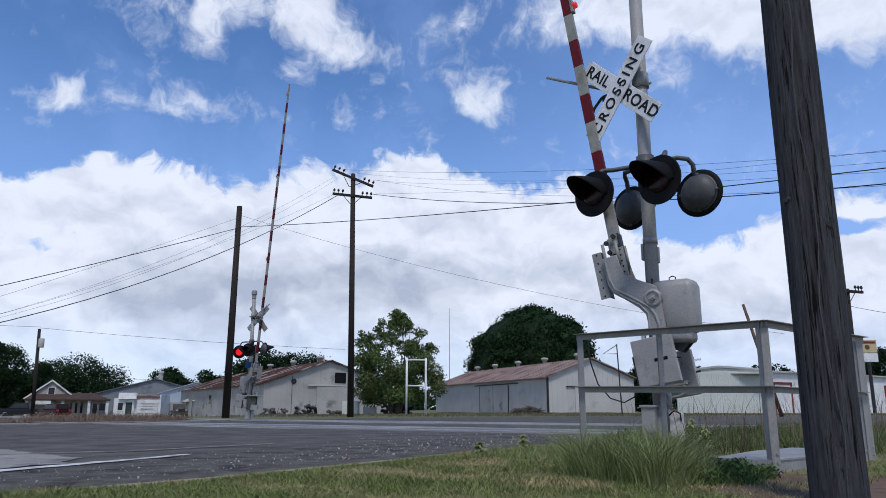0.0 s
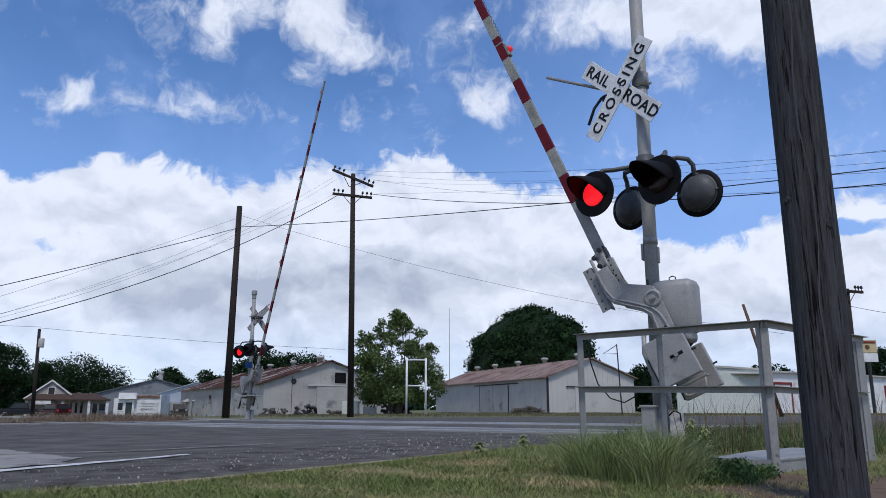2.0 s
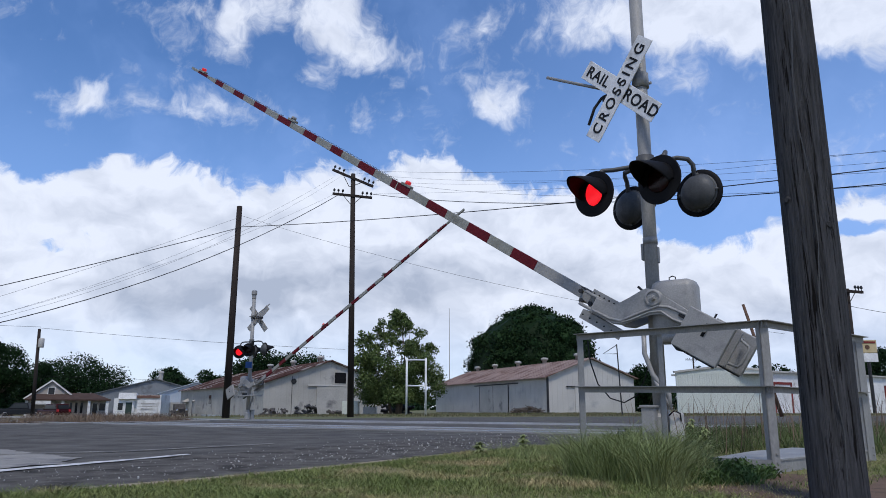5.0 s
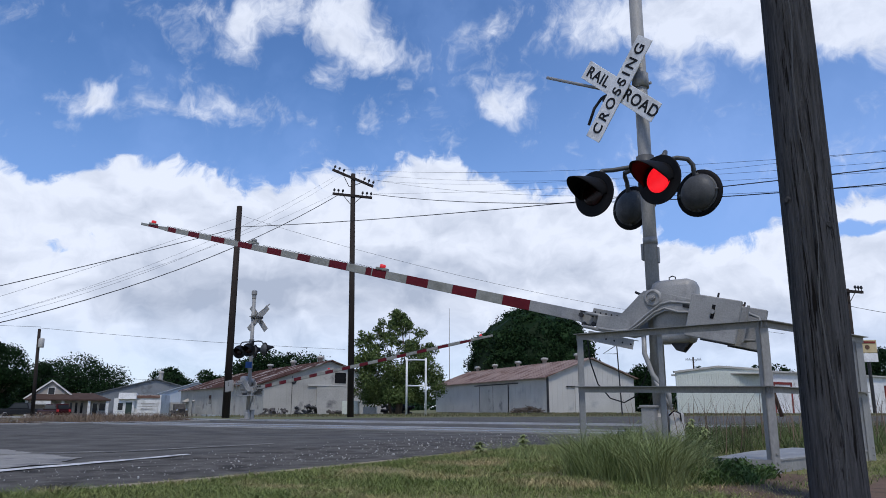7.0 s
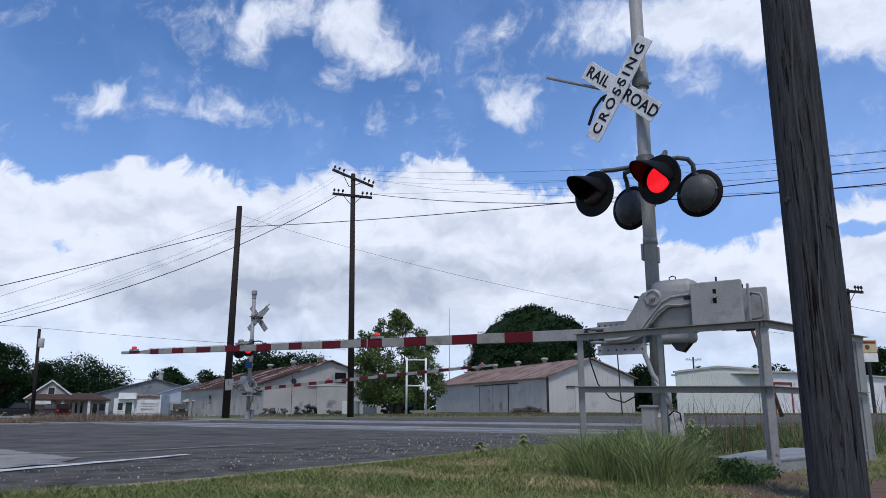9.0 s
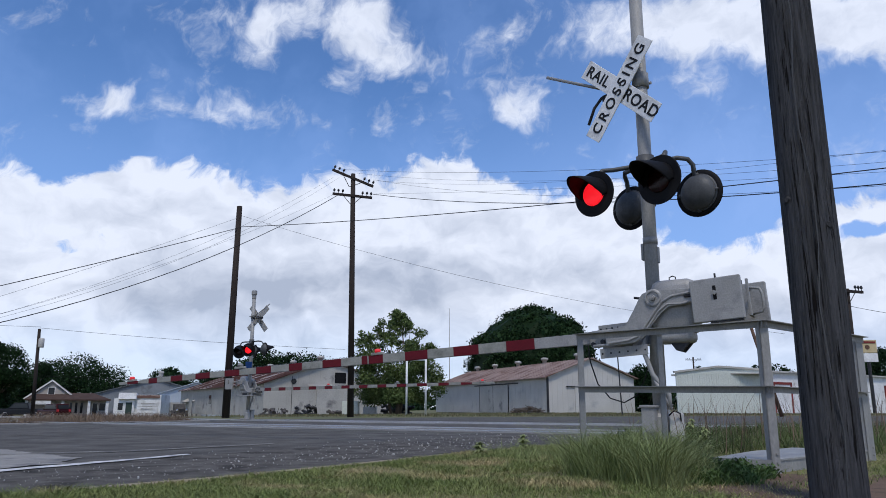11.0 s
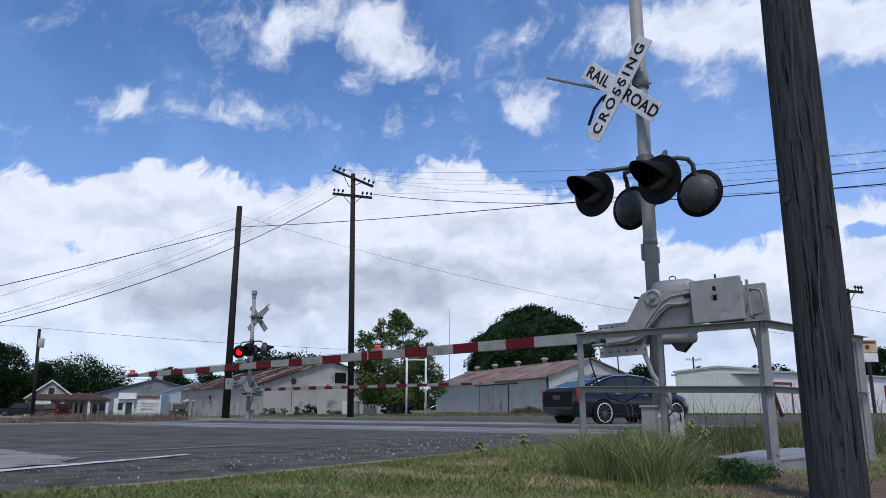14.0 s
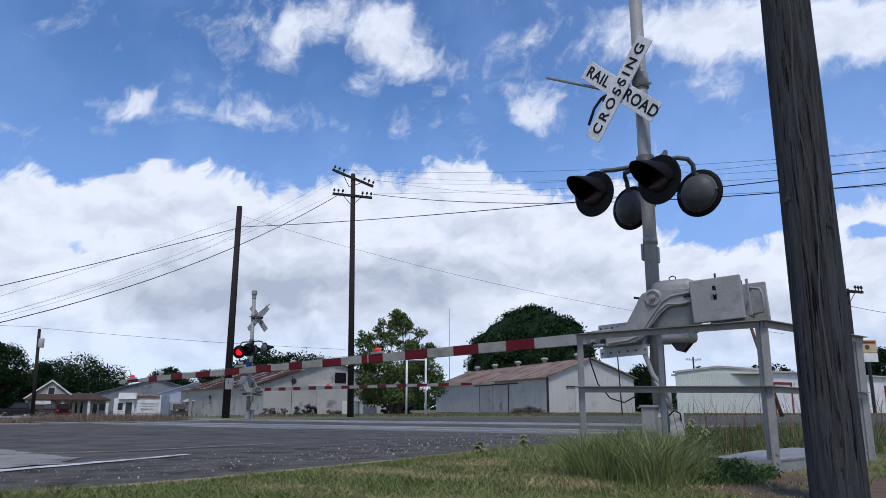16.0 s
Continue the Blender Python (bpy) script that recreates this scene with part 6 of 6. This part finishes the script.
def sedan():
    """Nose to +x, origin on the ground between the axles."""
    car = empty("sedan_car", pose(0, 0, 0), "dark blue-grey four-door sedan driving over the crossing", "car")
    st = [-2.32, -2.26, -2.05, -1.6, -1.0, 0.0, 0.9, 1.4, 1.82, 2.05, 2.15]
    half = [0.72, 0.82, 0.89, 0.92, 0.93, 0.93, 0.92, 0.91, 0.87, 0.78, 0.62]
    top = [0.90, 1.02, 1.05, 1.03, 0.99, 0.96, 0.96, 0.93, 0.84, 0.74, 0.62]
    low = [0.42, 0.30, 0.24, 0.20, 0.19, 0.19, 0.19, 0.20, 0.20, 0.24, 0.32]
    rings = []
    for h, t, l in zip(half, top, low):
        m = l + (t - l) * 0.60
        rings.append([(-h * 0.72, t), (-h * 0.90, t - 0.035), (-h * 0.985, m + 0.06), (-h, m - 0.08), (-h * 0.97, l + 0.10), (-h * 0.86, l), (h * 0.86, l), (h * 0.97, l + 0.10), (h, m - 0.08), (h * 0.985, m + 0.06), (h * 0.90, t - 0.035), (h * 0.72, t)])
    part("body", loft(B(), st, rings), M_CARPAINT, car, "dark glossy paint", True)
    gs = [-1.92, -1.45, -0.85, -0.2, 0.35, 0.72, 1.25]
    gh = [1.04, 1.26, 1.42, 1.46, 1.42, 1.30, 0.95]
    grings = []
    for x, z in zip(gs, gh):
        k = (z - 0.92) / 0.54
        grings.append([(-0.84, 0.94), (-0.84 + 0.20 * k, z - 0.05 * k), (-0.50, z), (0.50, z), (0.84 - 0.20 * k, z - 0.05 * k), (0.84, 0.94)])
    part("cabin", loft(B(), gs, grings), M_CARPAINT, car, "roof and pillars", True)
    # glass set proud of the cabin
    for s in (-1, 1):
        for x0, x1, ins0, ins1 in ((-0.35, 0.82, 0.0, 0.62), (-1.38, -0.42, 0.40, 0.0)):
            bm = B()
            def yz(x, f):
                z1 = float(np.interp(x, gs, gh))
                k = (z1 - 0.92) / 0.54
                z = 0.985 + (z1 - 0.075 * k - 0.985) * f
                yy = 0.84 - 0.20 * k * ((z - 0.94) / max(0.05, z1 - 0.05 * k - 0.94))
                return (yy + 0.008) * s, z
            n = 8
            lo = [bm.verts.new((x0 + (x1 - x0) * i / n, *yz(x0 + (x1 - x0) * i / n, 0.0))) for i in range(n + 1)]
            hi = []
            for i in range(n + 1):
                x = (x0 + ins0) + (x1 - ins1 - x0 - ins0) * i / n
                hi.append(bm.verts.new((x, *yz(x, 0.93))))
            for i in range(n):
                bm.faces.new((lo[i], lo[i + 1], hi[i + 1], hi[i]))
            part("side_window", bm, M_CARGLASS, car, "", True)
        bm = pipe(B(), [(x, (0.845 - 0.20 * max(0, (np.interp(x, gs, gh) - 0.92) / 0.54) + 0.022) * s, float(np.interp(x, gs, gh)) - 0.045) for x in (-1.55, -1.2, -0.85, -0.5, -0.2, 0.1, 0.35, 0.6, 0.9)], 0.018, 6)
        pipe(bm, [(-1.55, 0.85 * s, 1.00), (-0.4, 0.855 * s, 0.985), (0.95, 0.85 * s, 0.965)], 0.016, 6)
        part("window_trim", bm, M_CHROME, car, "chrome window trim", True)
        bm = pipe(B(), [(-0.95, 0.94 * s, 0.86), (-0.73, 0.94 * s, 0.865)], 0.014, 6)
        part("door_handle", bm, M_CHROME, car, "chrome handle", True)
        bm = pipe(B(), [(0.10, 0.94 * s, 0.83), (0.32, 0.94 * s, 0.835)], 0.014, 6)
        part("door_handle", bm, M_CHROME, car, "chrome handle", True)
        part("mirror", box(B(), 0.62, 0.82, min(0.82 * s, 1.03 * s), max(0.82 * s, 1.03 * s), 0.96, 1.08, None, 0.03), M_CARPAINT, car)
        part("tail_lamp", box(B(), -2.25, -2.14, min(0.74 * s, 0.875 * s), max(0.74 * s, 0.875 * s), 0.62, 1.0, None, 0.03), M_TAIL, car, "red tail lamp")
        part("head_lamp", box(B(), 1.80, 1.98, min(0.62 * s, 0.80 * s), max(0.62 * s, 0.80 * s), 0.68, 0.78, None, 0.03), M_GALV, car, "grey head lamp")
        part("sill_trim", box(B(), -1.0, 0.95, min(0.915 * s, 0.935 * s), max(0.915 * s, 0.935 * s), 0.30, 0.335), M_CARPAINT, car)
        # black discs on the flanks paint the shade of the wheel wells
        for x in (-1.39, 1.39):
            bm = lathe(B(), [(0.385, 0.0), (0.385, 0.02)], 28, pose(x, 0.915 * s, 0.345, -90 * s, 0, 0))
            part("wheel_well_shade", bm, M_BLACK, car)
    bm = B()
    vs = [bm.verts.new(p) for p in ((-1.98, -0.66, 1.06), (-1.98, 0.66, 1.06), (-0.93, 0.54, 1.43), (-0.93, -0.54, 1.43))]
    bm.faces.new(vs)
    part("rear_window", bm, M_CARGLASS, car)
    bm = B()
    vs = [bm.verts.new(p) for p in ((1.27, -0.70, 0.99), (1.27, 0.70, 0.99), (0.48, 0.54, 1.42), (0.48, -0.54, 1.42))]
    bm.faces.new(vs)
    part("windscreen", bm, M_CARGLASS, car)
    # added black cover: bare rear paint mirrors the bright sky too strongly
    part("rear_glare_cover", box(B(), -2.345, -2.30, -0.66, 0.66, 0.50, 0.93, None, 0.02), M_BLACK, car, "black panel added over the rear to hide its sky reflection")
    part("number_plate", box(B(), -2.36, -2.346, -0.16, 0.16, 0.70, 0.82), M_HOUSING, car, "grey plate")
    part("bumper_trim", box(B(), -2.33, -2.27, -0.62, 0.62, 0.60, 0.635), M_CHROME, car)
    part("roof_fin", plate(B(), [(-1.1, 1.42), (-0.95, 1.48), (-0.9, 1.44)], -0.02, 0.02), M_BLACK, car)
    wheels = []
    for x in (-1.39, 1.39):
        for s in (-1, 1):
            wheels.append(wheel_parts(car, x, 0.84 * s, 0.335, s))
    return car, wheels


car, car_wheels = sedan()


def parked_truck(x, y, ang):
    t = empty("pickup_truck", pose(x, y, ground_z(x, y), 0, 0, ang), "dark pickup truck parked by the house", "pickup truck")
    bm = box(B(), -2.8, 2.8, -0.95, 0.95, 0.45, 1.15, None, 0.08)
    part("body", bm, M_TRUCK, t)
    bm = B()
    plate(bm, [(-0.9, 1.15), (1.6, 1.15), (0.9, 1.88), (-0.7, 1.9)], -0.85, 0.85, 0.05)
    part("cab", bm, M_TRUCK, t)
    for s in (-1, 1):
        bm = B()
        plate(bm, [(-0.75, 1.22), (1.3, 1.22), (0.82, 1.78), (-0.62, 1.8)], 0.86 * s, 0.875 * s)
        part("side_window", bm, M_CARGLASS, t)
        for xx in (-1.8, 1.8):
            wheel_parts(t, xx, 0.86 * s, 0.40, s)
        part("tail_lamp", box(B(), -2.83, -2.75, min(0.75 * s, 0.93 * s), max(0.75 * s, 0.93 * s), 0.75, 1.1), M_TAIL, t)


def parked_suv(x, y, ang):
    t = empty("red_suv", pose(x, y, ground_z(x, y), 0, 0, ang), "dark red car parked behind dry grass", "car")
    part("body", box(B(), -2.2, 2.2, -0.9, 0.9, 0.3, 0.98, None, 0.12), M_REDCAR, t)
    bm = B()
    plate(bm, [(-2.1, 0.98), (1.2, 0.98), (0.5, 1.62), (-1.8, 1.66)], -0.78, 0.78, 0.06)
    part("cabin", bm, M_REDCAR, t)
    part("rear_window", box(B(), -2.14, -1.92, -0.62, 0.62, 1.1, 1.5), M_CARGLASS, t)
    for s in (-1, 1):
        bm = B()
        plate(bm, [(-1.8, 1.05), (0.95, 1.05), (0.42, 1.52), (-1.65, 1.55)], 0.79 * s, 0.80 * s)
        part("side_window", bm, M_CARGLASS, t)
        for xx in (-1.35, 1.35):
            wheel_parts(t, xx, 0.8 * s, 0.35, s)
        part("tail_lamp", box(B(), -2.23, -2.12, min(0.6 * s, 0.86 * s), max(0.6 * s, 0.86 * s), 0.75, 1.0), M_TAIL, t)


parked_truck(-53.4, 95, 192)
parked_suv(-46.9, 90, 146)


def old_truck():
    x, y = -35.0, 99
    t = empty("old_truck", pose(x, y, ground_z(x, y), 0, 0, -60), "rusty brown old truck parked by the shed", "truck")
    part("chassis", box(B(), -1.9, 1.9, -0.8, 0.8, 0.40, 0.95, None, 0.10), M_RUBBLE, t)
    part("bonnet", box(B(), 0.5, 1.85, -0.5, 0.5, 0.952, 1.30, None, 0.12), M_RUBBLE, t)
    bm = B()
    plate(bm, [(-0.8, 0.952), (0.62, 0.952), (0.40, 1.75), (-0.7, 1.78)], -0.68, 0.68, 0.06)
    part("cab", bm, M_RUBBLE, t, "dull brown cab")
    part("windscreen", box(B(), 0.52, 0.56, -0.55, 0.55, 1.15, 1.6, pose(0, 0, 0, 0, -6, 0)), M_CARGLASS, t)
    part("grille", box(B(), 1.86, 1.93, -0.38, 0.38, 0.62, 1.15, None, 0.02), M_IRON, t)
    for yy in (-0.6, 0.6):
        part("head_lamp", lathe(B(), [(0.13, 0), (0.14, 0.05), (0.08, 0.08)], 12, pose(1.88, yy, 0.95, 0, 90, 0)), M_CHROME, t)
        for xx in (-1.2, 1.3):
            wheel_parts(t, xx, yy * 1.25, 0.36, 1 if yy > 0 else -1)


def canopy(x, y, label):
    t = empty("canopy_tent", pose(x, y, ground_z(x, y), 0, 0, 15), label, "canopy", "canopies by the shed")
    part("cover", lathe(B(), [(1.45, 2.1), (1.5, 2.2), (0.7, 2.55), (0.05, 2.75)], 4, pose(0, 0, 0, 0, 0, 45)), M_HOUSEWALL, t, "faded beige cloth cover")
    for xx in (-0.95, 0.95):
        for yy in (-0.95, 0.95):
            part("leg", tube(B(), (xx, yy, 0), (xx, yy, 2.15), 0.03, seg=6), M_IRON, t)


old_truck()
canopy(-33.6, 103, "faded beige cloth canopy on thin legs")
canopy(-36.0, 106, "faded beige cloth canopy behind the old truck")


# ---- what moves ----
def motions():
    # cloud drift
    walk(clouds, [(0.0, pose(0, 0, 0)), (8.0, pose(38.5, 18, 0)), (16.0, pose(77, 36, 0))])

    # gate arms turn about their pivots
    near_rows = [(0.0, 80.2), (0.5, 79.8), (1.0, 76.6), (1.5, 71.9), (2.0, 65.7), (2.5, 60.0), (3.0, 54.1), (3.5, 48.2), (4.0, 42.4), (5.0, 31.9), (5.75, 24.7), (6.5, 18.1),
                 (7.0, 14.0), (7.5, 10.3), (8.0, 6.7), (8.5, 3.2), (9.0, 0.0), (9.2, -1.2), (9.5, -2.6), (9.9, -3.3), (10.5, -2.5), (11.1, -3.3), (11.5, -3.25), (12.0, -3.25), (12.5, -2.35), (13.0, -2.95), (13.4, -3.0), (14.0, -2.5), (14.6, -3.0), (15.1, -2.7), (15.5, -2.8), (16.0, -3.05)]
    walk(near_arm, [(t, pose(*PIVOT, 0, -a, 0)) for t, a in near_rows])
    far_rows = [(0.0, 83.6), (0.8, 83.0), (1.5, 79.2), (2.0, 72.4), (2.5, 62.9), (3.0, 54.7), (3.5, 46.5), (4.0, 39.0), (5.0, 26.0), (6.3, 13.2), (7.0, 6.6), (8.0, 4.0), (9.0, 2.6), (9.6, 1.0), (10.5, 0.3), (16.0, 0.2)]
    walk(far_arm, [(t, pose(PIVOT[0], 0, 1.62, 0, 1.2 - a, 0)) for t, a in far_rows])

    # flashing lenses show the lit or the dark face
    def flash(lens, spans):
        rows, base = [(0.0, 180.0 if spans and spans[0][0] <= 0 else 0.0)], lens.matrix_basis.translation.copy()
        f = 1 / FPS
        for a, b in spans:
            if a > 0:
                rows += [(a - 1.5 * f, 0.0), (a - 0.5 * f, 60.0), (a + 0.5 * f, 120.0), (a + 1.5 * f, 180.0)]
            if b < 16:
                rows += [(b - 1.5 * f, 180.0), (b - 0.5 * f, 120.0), (b + 0.5 * f, 60.0), (b + 1.5 * f, 0.0)]
        rows.append((16.0, rows[-1][1]))
        walk(lens, [(t, Matrix.Translation(base) @ pose(0, 0, 0, 0, 0, a)) for t, a in rows])

    left = [(1.45, 2.35), (3.05, 3.85), (4.65, 5.3), (6.1, 6.93), (7.6, 8.40), (9.08, 9.9), (10.65, 11.57), (12.23, 13.06)]
    right = [(0.88, 1.44), (2.37, 3.03), (3.87, 4.63), (5.35, 6.05), (6.93, 7.57), (8.42, 9.06), (9.95, 10.6), (11.6, 12.2), (13.1, 13.45)]
    flash(near_lenses[0], left)
    flash(near_lenses[1], right)
    flash(far_lenses[2], [(-0.1, 0.56), (1.58, 2.3), (3.1, 3.85), (4.7, 5.4), (6.2, 6.7), (7.3, 7.7), (8.4, 8.8), (9.6, 10.3), (11.2, 11.8), (12.3, 13.0), (13.75, 14.57), (15.28, 16.0)])
    flash(far_lenses[3], [(0.62, 1.56), (2.35, 3.0), (3.9, 4.6), (5.5, 6.1), (7.75, 8.3), (8.85, 9.5), (10.4, 11.1), (11.85, 12.25), (13.05, 13.72), (14.6, 15.25)])

    # the car drives over the crossing and away
    head = 28.5
    speed = Vector((17.4, 9.5, 0))
    at_136 = Vector((-1.63, 18.73, 0.0))
    walk(car, [(t, Matrix.Translation(at_136 + speed * (t - 13.6)) @ pose(0, 0, 0, 0, 0, head)) for t in (0.0, 12.0, 13.0, 13.6, 14.2, 16.0)])
    step = 0.066
    for wh in car_wheels:
        base = wh.matrix_basis.translation.copy()
        walk(wh, [(0.0, Matrix.Translation(base)), (12.9, Matrix.Translation(base))] + [(12.9 + step * i, Matrix.Translation(base) @ pose(0, 0, 0, 0, 70.0 * i, 0)) for i in range(1, 30)] + [(16.0, Matrix.Translation(base) @ pose(0, 0, 0, 0, 70.0 * 29, 0))])


motions()
